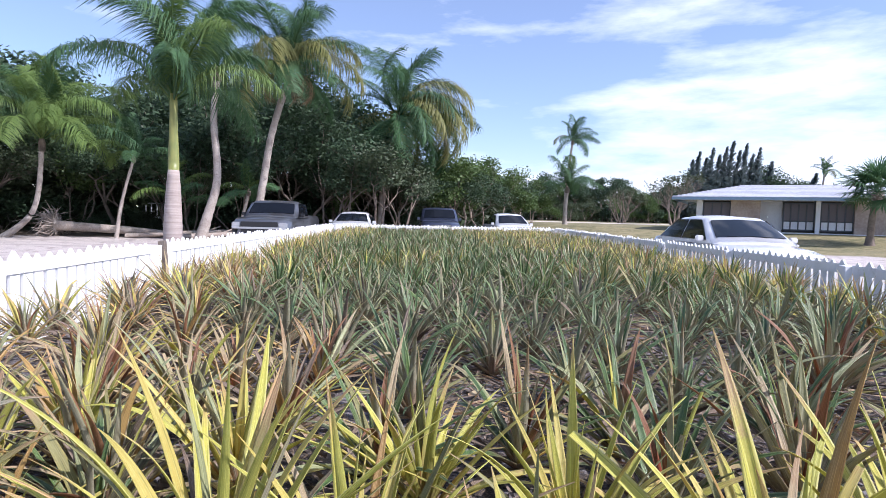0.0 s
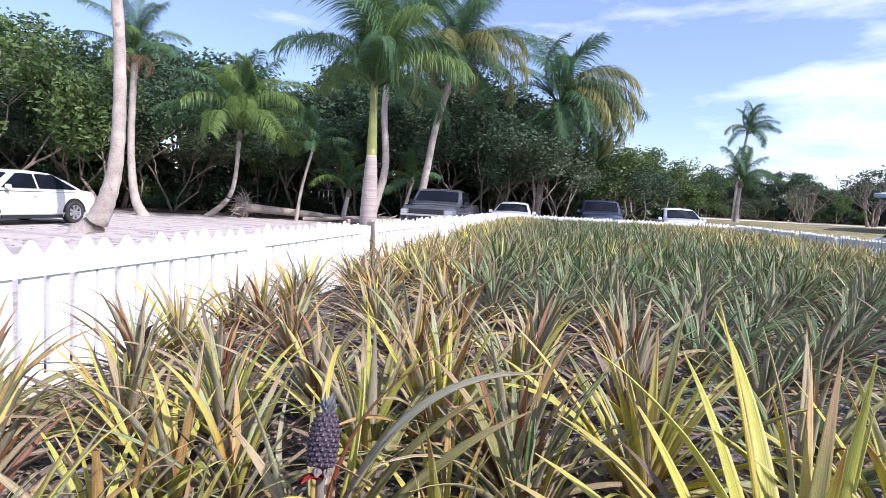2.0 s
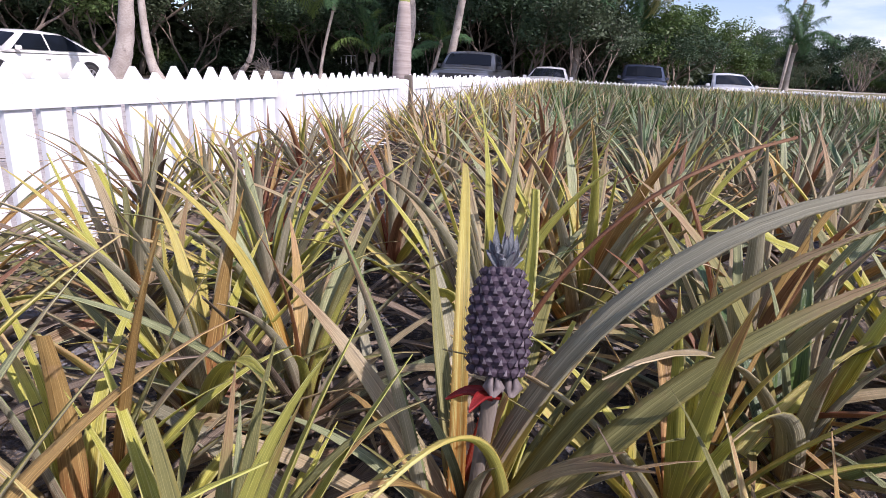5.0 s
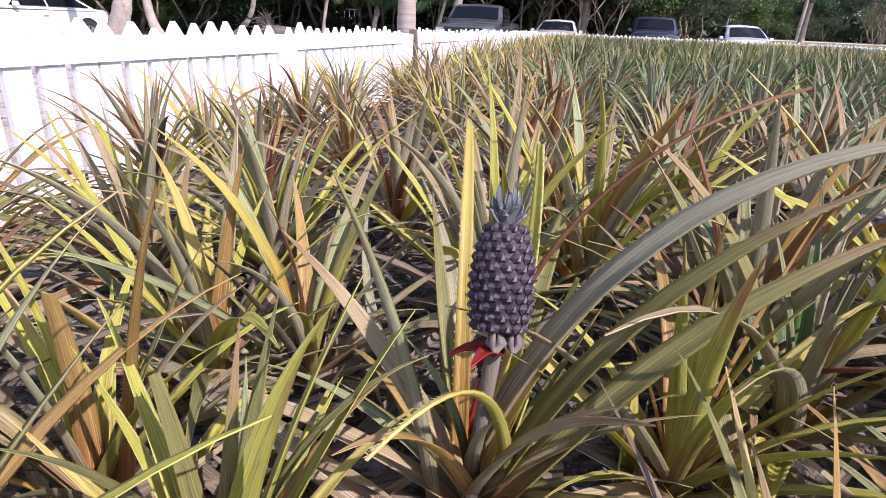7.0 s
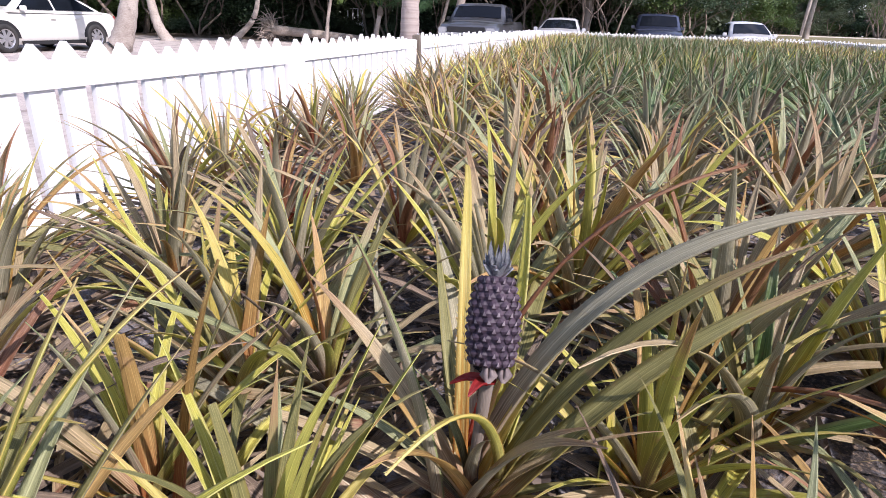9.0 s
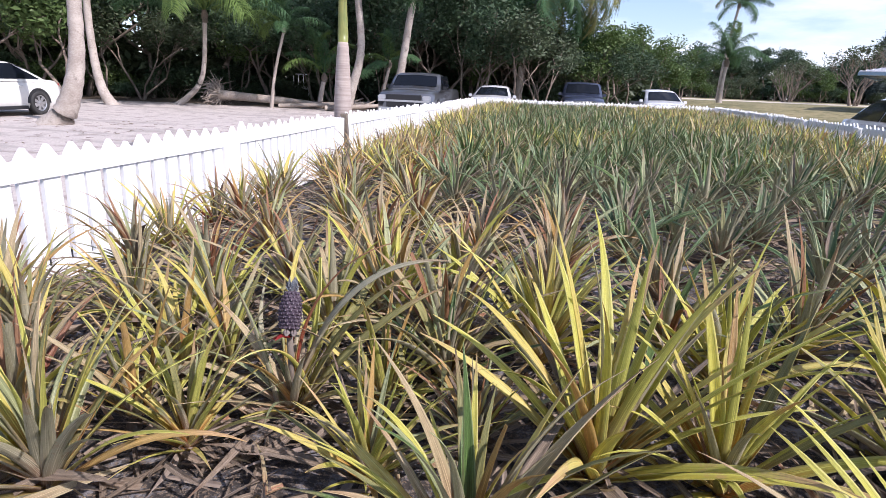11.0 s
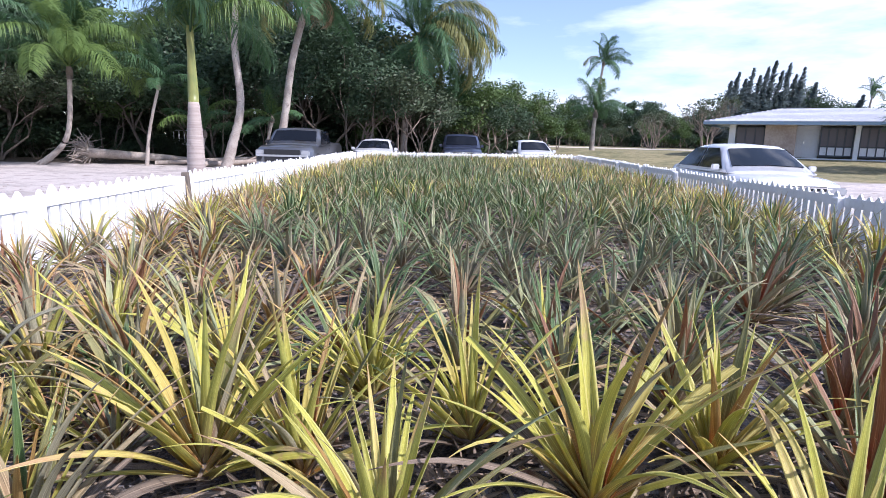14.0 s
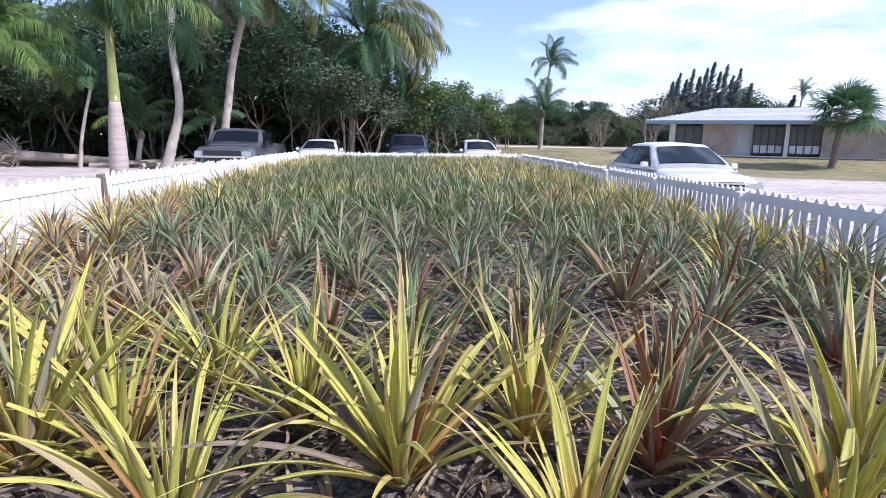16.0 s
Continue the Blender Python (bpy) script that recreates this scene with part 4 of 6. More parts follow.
def wood():
    protos = [
        tree_proto("tree", 1, 8.2, 3.6, "wood_leaf", 5200, 0.15, 2, "dense dark broadleaf tree at the wood's edge"),
        tree_proto("tree", 2, 7.4, 3.4, "wood_leaf", 5200, 0.14, 3, "dark broadleaf tree with many leaning stems"),
        tree_proto("tree", 3, 7.0, 3.0, "wood_leaf_c", 4600, 0.13, 3, "greyish broadleaf tree with twisted pale branches", lean=0.6, bark="twig"),
        tree_proto("tree", 4, 6.2, 3.0, "wood_leaf_b", 4800, 0.13, 2, "light green broadleaf tree at the edge of the wood", bark="twig"),
        tree_proto("tree", 5, 8.6, 3.8, "wood_leaf", 5600, 0.16, 1, "tall dark broadleaf tree standing in the wood"),
    ]
    shrubs = [
        tree_proto("shrub", 11, 2.2, 2.2, "wood_leaf", 2600, 0.10, 5, "dark dense undergrowth shrub", lean=0.8, bare=0.3),
        tree_proto("shrub", 12, 1.8, 2.0, "wood_leaf_c", 2400, 0.09, 5, "greyish tangled undergrowth shrub", lean=0.9, bare=0.3),
        tree_proto("shrub", 13, 2.6, 2.2, "wood_leaf_b", 2600, 0.10, 4, "light green undergrowth bush", lean=0.7, bare=0.3),
    ]
    rnd = random.Random(77)
    used = set()

    def tallest(x):
        """How high the wood's canopy stands at x: it sinks towards its open end."""
        steps = ((-8.5, 7.4), (-6.5, 6.1), (-4.6, 5.3), (-2.8, 5.0), (-1.0, 4.7), (2.0, 4.5), (5.2, 4.2))
        if x <= steps[0][0]:
            return 7.4 + 1.9 * smooth01(8.5, 13, -x)
        for (a, ha), (b, hb) in zip(steps, steps[1:]):
            if x < b:
                return ha + (hb - ha) * (x - a) / (b - a)
        return 4.2

    def plant(kinds, i, x, y, s):
        k = kinds[i]
        m = Matrix.Translation((x, y, ground_z(x, y))) @ pose(0, 0, 0, 0, 0, rnd.uniform(0, 360)) @ Matrix.Scale(s, 4)
        if k not in used:
            used.add(k)
            k.matrix_world = m
        else:
            copy_thing(k, m)

    edge = [(-40, 8), (-33, 15), (-27.5, 20.5), (-22.5, 26), (-17.5, 28.8), (-13, 29), (-9, 29.5), (-5, 30.5), (-1.5, 32.5), (2.0, 36)]
    for row, (off, grow) in enumerate(((0.0, 0.84), (2.4, 1.15), (5.0, 1.35), (8.0, 1.5), (11.5, 1.6))):
        for (x0, y0), (x1, y1) in zip(edge, edge[1:]):
            seg = Vector((x1 - x0, y1 - y0))
            nrm = Vector((-seg.y, seg.x)).normalized()
            k = max(1, round(seg.length / 2.4))
            for j in range(k):
                t = (j + rnd.uniform(0.2, 0.8)) / k
                px = x0 + seg.x * t + nrm.x * (off + rnd.uniform(-0.8, 0.8))
                py = y0 + seg.y * t + nrm.y * (off + rnd.uniform(-0.8, 0.8))
                drop = 1.0 - 0.34 * smooth01(-7, 2.5, px)
                i = rnd.choices(range(5), (3, 3, 0.8 if row < 2 else 0.3, 0.7 if row < 2 else 0.2, 3))[0]
                plant(protos, i, px, py, min(grow * drop, tallest(px) * (1 + off / 30) / (7.3, 6.4, 6.0, 5.4, 7.6)[i]) * rnd.uniform(0.85, 1.04))
                for q in range(1 if row == 0 else 2):
                    plant(shrubs, rnd.choices(range(3), (5, 1.2, 0.6))[0], px + rnd.uniform(-1.4, 1.4), py + rnd.uniform(-0.4, 1.2) + 0.6, (rnd.uniform(0.5, 0.8) if row == 0 else rnd.uniform(1.1, 1.8)) * drop)
    for x, y, i, s in ((-3.6, 28.4, 2, 1.05), (-2.2, 29.3, 2, 0.95), (-5.6, 28.8, 1, 1.0), (0.4, 34.5, 3, 0.98), (2.3, 37, 3, 0.95), (4.2, 40.5, 3, 0.86), (6.0, 45, 0, 0.60), (7.6, 50, 3, 0.72), (46.8, 88, 0, 1.3), (50.5, 90, 1, 1.42), (57.5, 89, 3, 1.3), (-23.5, 18.5, 3, 1.35), (-26, 15.5, 3, 1.35), (-21.5, 21.5, 3, 1.2)):
        plant(protos, i, x, y, s)
    for i in range(64):
        x = 4 + i * 1.3 + rnd.uniform(-1, 1)
        y = 86 + rnd.uniform(-3, 9) + 0.04 * x
        plant(protos, rnd.choices(range(5), (3, 3, 2, 2, 1))[0], x, y, rnd.uniform(0.7, 1.05))
        plant(shrubs, rnd.randrange(3), x + 0.9, y - 2, rnd.uniform(1.3, 2.1))
    plant(protos, 4, 25.5, 88, 1.12)
    for x, y, i, s in ((12.5, 72, 3, 0.5), (16.5, 74, 2, 0.55), (19, 76, 2, 0.6), (21.5, 73, 3, 0.6), (24, 76, 2, 0.6), (28, 78, 3, 0.7), (9, 70, 3, 0.5), (33, 80, 0, 0.8), (38, 80, 3, 0.8), (50, 78, 0, 0.9), (56, 76, 3, 0.9)):
        plant(protos, i, x, y, s)


wood()


def thicket(name, line, depth, low, high, count, size, label, key):
    """A dense band of undergrowth and hanging leaves along a line: many loose leaves at all depths."""
    rnd = random.Random(len(name) + count)
    bm = bmesh.new()
    pts = [Vector(p) for p in line]
    lens = [(b - a).length for a, b in zip(pts, pts[1:])]
    for i in range(count):
        k = rnd.choices(range(len(lens)), lens)[0]
        a, b = pts[k], pts[k + 1]
        p = a.lerp(b, rnd.random())
        nrm = Vector((-(b - a).y, (b - a).x)).normalized()
        p = p + nrm * rnd.uniform(0, depth)
        top = high * (0.75 + 0.5 * noise.noise(Vector((p.x * 0.35, p.y * 0.35, 2))))
        z = ground_z(p.x, p.y) + low + (top - low) * rnd.random()
        leaf_cloud(bm, rnd, Vector((p.x, p.y, z)), 0.45, 5, size)
    tagged(new(name, mesh_of(name, bm, key)), label, "undergrowth", kind="stuff")


thicket("undergrowth", [(-62, -6), (-46, 8), (-34, 18), (-24, 29), (-14, 33.5), (-4, 36), (2, 41), (5, 50), (6, 66)], 3.0, 0.0, 5.4, 20000, 0.30, "dense dark undergrowth closing the wood behind the trunks", "wood_leaf_c")
thicket("far_wood", [(2, 98), (30, 100), (62, 98), (95, 84)], 5.0, 0.0, 5.2, 6500, 0.42, "far dark belt of trees beyond the lawn", "wood_leaf")


def casuarina(x, y, h, seed):
    rnd = random.Random(seed)
    root = thing("casuarina_tree", Matrix.Translation((x, y, ground_z(x, y))), "tall dark feathery casuarina tree behind the building", "tree", "casuarina trees")
    bm = bmesh.new()
    tube(bm, [Vector((0, 0, -0.2)), Vector((0.35, 0, h * 0.5)), Vector((0.95, 0, h * 0.97))], [0.22, 0.13, 0.02], 7)
    part("trunk", bm, "bark", root)
    bm = bmesh.new()
    for i in range(340):
        t = 0.05 + 0.95 * rnd.random() ** 1.15
        a = rnd.uniform(0, math.tau)
        reach = (1.25 * (1 - t) ** 0.85 + 0.06) * rnd.uniform(0.3, 1.5)
        p = Vector((0.95 * t * t, 0, h * t * 0.97))
        e = p + Vector((math.cos(a) * reach + 0.25 * reach, math.sin(a) * reach, reach * 1.1))
        for k in range(30):
            q = p.lerp(e, rnd.uniform(0.25, 1.0)) + Vector((rnd.gauss(0, 0.11 - 0.09 * t), rnd.gauss(0, 0.1), 0))
            w = Vector((rnd.gauss(0.25, 0.3), rnd.gauss(0, 0.3), rnd.uniform(-0.2, 1.0))).normalized() * rnd.uniform(0.3, 0.7) * (1.15 - 0.8 * t)
            s = w.orthogonal().normalized() * 0.042
            bm.faces.new([bm.verts.new(c) for c in (q - s, q + s, q + w)])
    part("crown", bm, "needle", root)


for i, (x, y, h) in enumerate([(35.8 + 0.98 * k, 85, 9.6 + 0.42 * min(k, 5) + (0, 0.9, -0.5, 0.6, -0.8)[k % 5]) for k in range(11)] + [(48.0, 86, 9.8), (53.4, 84, 8.0)]):
    casuarina(x, y, h, 200 + i)


def bare_tree(x, y, h, seed):
    rnd = random.Random(seed)
    root = thing("bare_tree", Matrix.Translation((x, y, ground_z(x, y))), "spreading grey almost leafless tree with sparse high leaves", "tree")
    bm = bmesh.new()
    ends = []
    for s in range(7):
        a = s * math.tau / 7
        branchy(bm, rnd, Vector((math.cos(a) * 0.3, math.sin(a) * 0.3, -0.1)), Vector((math.cos(a) * 0.5, math.sin(a) * 0.5, 1)).normalized(), h * 0.36, 0.10, 4, ends, 0.45, 0.3)
    part("trunk", bm, "twig", root)
    bm = bmesh.new()
    for e, dep in ends:
        if dep == 0 and rnd.random() < 0.5:
            leaf_cloud(bm, rnd, e, 0.5, 9, 0.14)
    part("crown", bm, "wood_leaf_c", root, "sparse greyish leaves")


bare_tree(24.0, 60, 5.0, 5)
bare_tree(20.5, 66, 3.6, 6)


def fallen_log():
    root = thing("fallen_log", pose(-15.5, 25.3, 0, 0, 0, 8), "weathered fallen tree trunk with upturned root plate", "log")
    bm = bmesh.new()
    rnd = random.Random(3)
    pts = [Vector((x, 0.15 * math.sin(x), 0.40 - 0.06 * x)) for x in (-1.2, -0.4, 0.6, 1.6, 2.6, 3.6)]
    tube(bm, pts, [0.22, 0.20, 0.18, 0.17, 0.14, 0.10], 12)
    part("trunk", bm, "log", root)
    bm = bmesh.new()
    for i in range(240):
        a = rnd.uniform(0, math.tau)
        w = Vector((-0.5 - rnd.uniform(0, 0.5), math.cos(a), math.sin(a) * 0.9)).normalized()
        p = Vector((-1.1, 0, 0.45))
        L = rnd.uniform(0.6, 1.3)
        q = p + w * L * 0.5 + Vector((rnd.gauss(0, 0.12), rnd.gauss(0, 0.12), rnd.gauss(0, 0.14)))
        e = q + w * L * 0.25 + Vector((rnd.gauss(0, 0.24), rnd.gauss(0, 0.2), rnd.gauss(-0.12, 0.2)))
        e.z = max(e.z, 0.02)
        tube(bm, [p, q, e], [0.05, 0.022, 0.008], 5)
    part("root_plate", bm, "log", root, "tangled dry roots")
    for k, (x, y, a, L, r) in enumerate(((-11.4, 26.1, 12, 3.4, 0.14), (-10.2, 25.2, 20, 2.6, 0.12), (-12.6, 25.1, -4, 2.4, 0.10))):
        o = thing("fallen_branch", pose(x, y, ground_z(x, y), 0, 0, a), "grey weathered fallen branch on the wood's edge", "branch", "fallen branches")
        bm = bmesh.new()
        tube(bm, [Vector((-L / 2, 0, r * 0.9)), Vector((0, 0.1, r * 1.6)), Vector((L / 2, 0.1, r * 2.6))], [r, r * 0.9, r * 0.5], 9)
        tube(bm, [Vector((L * 0.1, 0.1, r * 1.6)), Vector((L * 0.35, 0.4, r * 4))], [r * 0.5, r * 0.2], 6)
        part("limb", bm, "log", o)


fallen_log()


# ---- cars ----
def loft(bm, stations, mi=0, closed=True):
    """Skins cross-sections, given as lists of points in order."""
    rows = [[bm.verts.new(p) for p in s] for s in stations]
    n = len(rows[0])
    for a, b in zip(rows, rows[1:]):
        for i in range(n - 1):
            f = bm.faces.new((a[i], a[i + 1], b[i + 1], b[i]))
            f.material_index, f.smooth = mi, True
    for r in (rows[0], rows[-1]):
        bm.faces.new(r).material_index = mi
    return rows


def wheel_meshes(R, w):
    bm = bmesh.new()
    prof = [(R * 0.66, -w / 2), (R * 0.93, -w / 2), (R, -w * 0.36), (R, w * 0.36), (R * 0.93, w / 2), (R * 0.66, w / 2)]
    rows = []
    for k in range(28):
        a = k * math.tau / 28
        rows.append([bm.verts.new((math.cos(a) * r, y, math.sin(a) * r)) for r, y in prof])
    for k in range(28):
        a, b = rows[k], rows[(k + 1) % 28]
        for i in range(6):
            bm.faces.new((a[i], b[i], b[(i + 1) % 6], a[(i + 1) % 6])).smooth = True
    tyre = mesh_of("tyre", bm, "rubber")
    bm = bmesh.new()
    for ring in ((R * 0.68, R * 0.60, -w * 0.46, -w * 0.40), (R * 0.60, R * 0.56, -w * 0.40, -w * 0.1)):
        for k in range(28):
            a, b = k * math.tau / 28, (k + 1) * math.tau / 28
            bm.faces.new([bm.verts.new((math.cos(t) * r, y, math.sin(t) * r)) for t, r, y in ((a, ring[0], ring[2]), (b, ring[0], ring[2]), (b, ring[1], ring[3]), (a, ring[1], ring[3]))])
    for k in range(7):
        a = k * math.tau / 7
        c, s = math.cos(a), math.sin(a)
        v = []
        for r, hw, y in ((R * 0.08, 0.03, -w * 0.40), (R * 0.62, 0.045, -w * 0.38)):
            for sg in (-1, 1):
                v.append(bm.verts.new((c * r - s * hw * sg, y, s * r + c * hw * sg)))
                v.append(bm.verts.new((c * r - s * hw * sg, y + 0.03, s * r + c * hw * sg)))
        bm.faces.new((v[0], v[2], v[6], v[4]))
        bm.faces.new((v[0], v[4], v[5], v[1]))
        bm.faces.new((v[2], v[3], v[7], v[6]))
    bmesh.ops.create_cone(bm, cap_ends=True, segments=14, radius1=R * 0.16, radius2=R * 0.12, depth=0.03, matrix=Matrix.Translation((0, -w * 0.42, 0)) @ Matrix.Rotation(radians(90), 4, 'X'))
    rim = mesh_of("rim", bm, "rim")
    bm = bmesh.new()
    bmesh.ops.create_cone(bm, cap_ends=True, segments=24, radius1=R * 0.6, radius2=R * 0.6, depth=0.02, matrix=Matrix.Translation((0, -w * 0.12, 0)) @ Matrix.Rotation(radians(90), 4, 'X'))
    return tyre, rim, mesh_of("hub_backing", bm, "black")


def quad_panel(bm, pts, thick):
    """A thin panel with real thickness on four or more corners."""
    c = [Vector(p) for p in pts]
    nrm = (c[1] - c[0]).cross(c[2] - c[0]).normalized() * thick
    a = [bm.verts.new(p) for p in c]
    b = [bm.verts.new(p + nrm) for p in c]
    bm.faces.new(b)
    bm.faces.new(a[::-1])
    for i in range(len(c)):
        bm.faces.new((a[i], a[(i + 1) % len(c)], b[(i + 1) % len(c)], b[i]))


def car(name, x, y, head, label, paint, L=4.6, W=1.76, H=1.42, belt=0.92, hood=0.80, cowl=1.2, deck=0.95, roof0=2.0, roof1=3.0, tail=4.0, wb=(0.85, 3.55), R=0.31, grille="black", bed=False, rack=False, suv=False):
    """A road vehicle. Its own x runs from the nose back, y to its right side, z up. head: turn of the nose."""
    root = thing(name, pose(x, y, ground_z(x, y), 0, 0, head), label, "pickup truck" if bed else "car", "parked vehicles")
    h = W / 2
    clear = 0.20 if not (bed or suv) else 0.30

    def ring(px, w, top, lo, crown=0.03):
        return [(px, -w * 0.90, lo), (px, -w * 0.985, lo + 0.10), (px, -w, (lo + top) * 0.5), (px, -w * 0.975, top - 0.13), (px, -w * 0.90, top - 0.02), (px, -w * 0.45, top + crown * 0.6), (px, 0, top + crown),
                (px, w * 0.45, top + crown * 0.6), (px, w * 0.90, top - 0.02), (px, w * 0.975, top - 0.13), (px, w, (lo + top) * 0.5), (px, w * 0.985, lo + 0.10), (px, w * 0.90, lo)]

    st = [(0.0, h * 0.72, hood * 0.72, clear + 0.10), (0.06, h * 0.86, hood * 0.88, clear + 0.04), (0.22, h * 0.955, hood * 0.955, clear), (0.6, h * 0.99, hood + 0.03, clear), (cowl, h, belt - 0.02, clear), (roof0, h, belt, clear)]
    if bed:
        st += [(tail - 0.05, h, belt + 0.02, clear), (tail, h, belt + 0.06, clear), (L - 0.06, h, belt + 0.06, clear + 0.05), (L, h * 0.97, belt + 0.03, clear + 0.12)]
    else:
        st += [(roof1, h, belt + 0.02, clear), (tail, h * 0.98, deck, clear), (L - 0.25, h * 0.95, deck - 0.02, clear + 0.03), (L - 0.06, h * 0.88, deck - 0.10, clear + 0.08), (L, h * 0.78, deck - 0.22, clear + 0.14)]
    bm = bmesh.new()
    loft(bm, [ring(*s) for s in st])
    part("body", bm, paint, root)
    # cabin
    tw = h * (0.69 if not (bed or suv) else 0.82)
    bw = h * 0.955

    def arch(px, w, zb, w2, zt):
        return [(px, -w, zb), (px, -(w + w2) / 2 - 0.012, (zb + zt) / 2), (px, -w2, zt - 0.05), (px, -w2 * 0.82, zt), (px, 0, zt + 0.025), (px, w2 * 0.82, zt), (px, w2, zt - 0.05), (px, (w + w2) / 2 + 0.012, (zb + zt) / 2), (px, w, zb)]

    b0 = belt - 0.03
    cab = [arch(cowl - 0.02, bw, b0, bw * 0.98, b0 + 0.05), arch((cowl + roof0) / 2, bw, b0, (bw + tw) / 2, (b0 + H) / 2 + 0.02), arch(roof0, bw, b0, tw, H - 0.035), arch((roof0 + roof1) / 2, bw, b0, tw, H), arch(roof1, bw, b0, tw * 0.98, H - 0.04)]
    if bed or suv:
        cab += [arch(tail - (0.10 if suv else 0.02), bw, b0, tw * 0.98, H - 0.09), arch(tail + 0.05, bw, b0, bw * 0.97, b0 + 0.05)]
    else:
        cab += [arch((roof1 + tail) / 2, bw, b0, (bw + tw) / 2 * 0.97, (b0 + H) / 2 + 0.05), arch(tail, bw * 0.97, b0, bw * 0.94, b0 + 0.05)]
    bm = bmesh.new()
    loft(bm, cab)
    part("cabin", bm, paint, root)
    # glass
    zl, zh = b0 + 0.075, H - 0.085
    f = lambda z: (z - b0) / (H - 0.035 - b0)
    wx = lambda z: cowl + (roof0 - cowl) * f(z)
    hw = lambda z: bw + (tw - bw) * f(z)
    def glazing(stops, dx):
        """A curved pane that follows the cabin's skin between two of its sections."""
        rows = []
        for q in stops:
            k = min(len(cab) - 2, int(q))
            row = [Vector(cab[k][i]).lerp(Vector(cab[k + 1][i]), q - k) for i in (2, 3, 4, 5, 6)]
            row[0], row[-1] = row[0].lerp(row[1], 0.75), row[-1].lerp(row[-2], 0.75)
            rows.append([p + Vector((dx, 0, 0.014)) for p in row])
        gb = bmesh.new()
        top = [[gb.verts.new(p) for p in r] for r in rows]
        low = [[gb.verts.new(p - Vector((dx * 0.5, 0, 0.008))) for p in r] for r in rows]
        for lay in (top, low):
            for r0, r1 in zip(lay, lay[1:]):
                for i in range(4):
                    gb.faces.new((r0[i], r0[i + 1], r1[i + 1], r1[i])).smooth = True
        return gb

    part("windscreen", glazing((0.34, 0.65, 1.0, 1.4, 1.70), -0.016), "glass" if L == 4.7 else "tint", root)
    rear_x = lambda z: tail + (roof1 - tail) * f(z)
    if not (bed or suv):
        part("rear_window", glazing((4.16, 4.6, 5.0, 5.4, 5.75), 0.016), "glass", root)
    mid = (roof0 + roof1) / 2 - 0.05
    end = tail - 0.1 if (bed or suv) else None
    for s in (-1, 1):
        for a, b in ((None, mid - 0.035), (mid + 0.035, None)):
            if bed and b is None and roof1 - mid < 0.6:
                pass
            def xx(z, first):
                if first:
                    return (wx(z) + 0.11) if a is None else a
                return ((rear_x(z) - 0.16) if end is None else end - 0.05) if b is None else b
            pts = [(xx(zl, True), s * (hw(zl) + 0.020), zl), (xx(zl, False), s * (hw(zl) + 0.020), zl), (xx(zh, False), s * (hw(zh) + 0.020), zh), (xx(zh, True), s * (hw(zh) + 0.020), zh)]
            bm = bmesh.new()
            quad_panel(bm, pts if s < 0 else pts[::-1], 0.012)
            part("side_window", bm, "tint", root)
        bm = bmesh.new()
        mx = cowl + 0.32
        box(bm, mx - 0.04, mx + 0.06, s * (h + 0.045) - 0.07, s * (h + 0.045) + 0.07, belt + 0.02, belt + 0.135)
        box(bm, mx, mx + 0.05, min(s * (h - 0.06), s * (h + 0.03)), max(s * (h - 0.06), s * (h + 0.03)), belt + 0.02, belt + 0.06)
        bevelled(bm, 0.018, 2)
        part("wing_mirror", bm, paint if not bed else "black", root)
        for dx in (mid - 0.22, roof1 - 0.12):
            bm = bmesh.new()
            box(bm, dx, dx + 0.16, min(s * (h - 0.004), s * (h + 0.022)), max(s * (h - 0.004), s * (h + 0.022)), belt - 0.17, belt - 0.135)
            bevelled(bm, 0.006)
            part("door_handle", bm, paint, root)
        bm = bmesh.new()
        y0, y1 = sorted((s * h * (0.62 if bed else 0.50), s * h * 0.90))
        box(bm, 0.02 if not bed else -0.01, 0.16, y0, y1, hood * 0.70, hood * 0.88)
        bevelled(bm, 0.03, 2)
        part("headlight", bm, "lamp", root, "clear headlight lens")
        bm = bmesh.new()
        y0, y1 = sorted((s * h * 0.55, s * h * 0.82))
        box(bm, L - 0.14, L - 0.02, y0, y1, deck - 0.26, deck - 0.10)
        bevelled(bm, 0.02, 2)
        part("tail_light", bm, "tail", root, "red tail light")
    bm = bmesh.new()
    gz0, gz1 = (hood * 0.52, hood * 0.90) if bed else (hood * 0.66, hood * 0.90)
    box(bm, -0.02, 0.08, -h * (0.6 if bed else 0.48), h * (0.6 if bed else 0.48), gz0, gz1)
    bevelled(bm, 0.015)
    part("grille", bm, grille, root)
    for z in ((gz0 + gz1) / 2,) if bed else (gz1 - 0.025, (gz0 + gz1) / 2, gz0 + 0.025):
        bm = bmesh.new()
        box(bm, -0.035, -0.018, -h * 0.88 if bed else -h * 0.46, h * 0.88 if bed else h * 0.46, z - (0.03 if bed else 0.012), z + (0.03 if bed else 0.012))
        part("grille_bar", bm, "rim" if bed else "chrome", root)
    bm = bmesh.new()
    box(bm, -0.05, 0.12, -h * 0.88, h * 0.88, clear + 0.06, clear + (0.24 if bed else 0.18))
    bevelled(bm, 0.04, 2)
    part("bumper", bm, "rim" if bed else paint, root)
    bm = bmesh.new()
    box(bm, -0.065, -0.052, -0.24, 0.24, clear + 0.10, clear + 0.20)
    part("number_plate", bm, "paper", root)
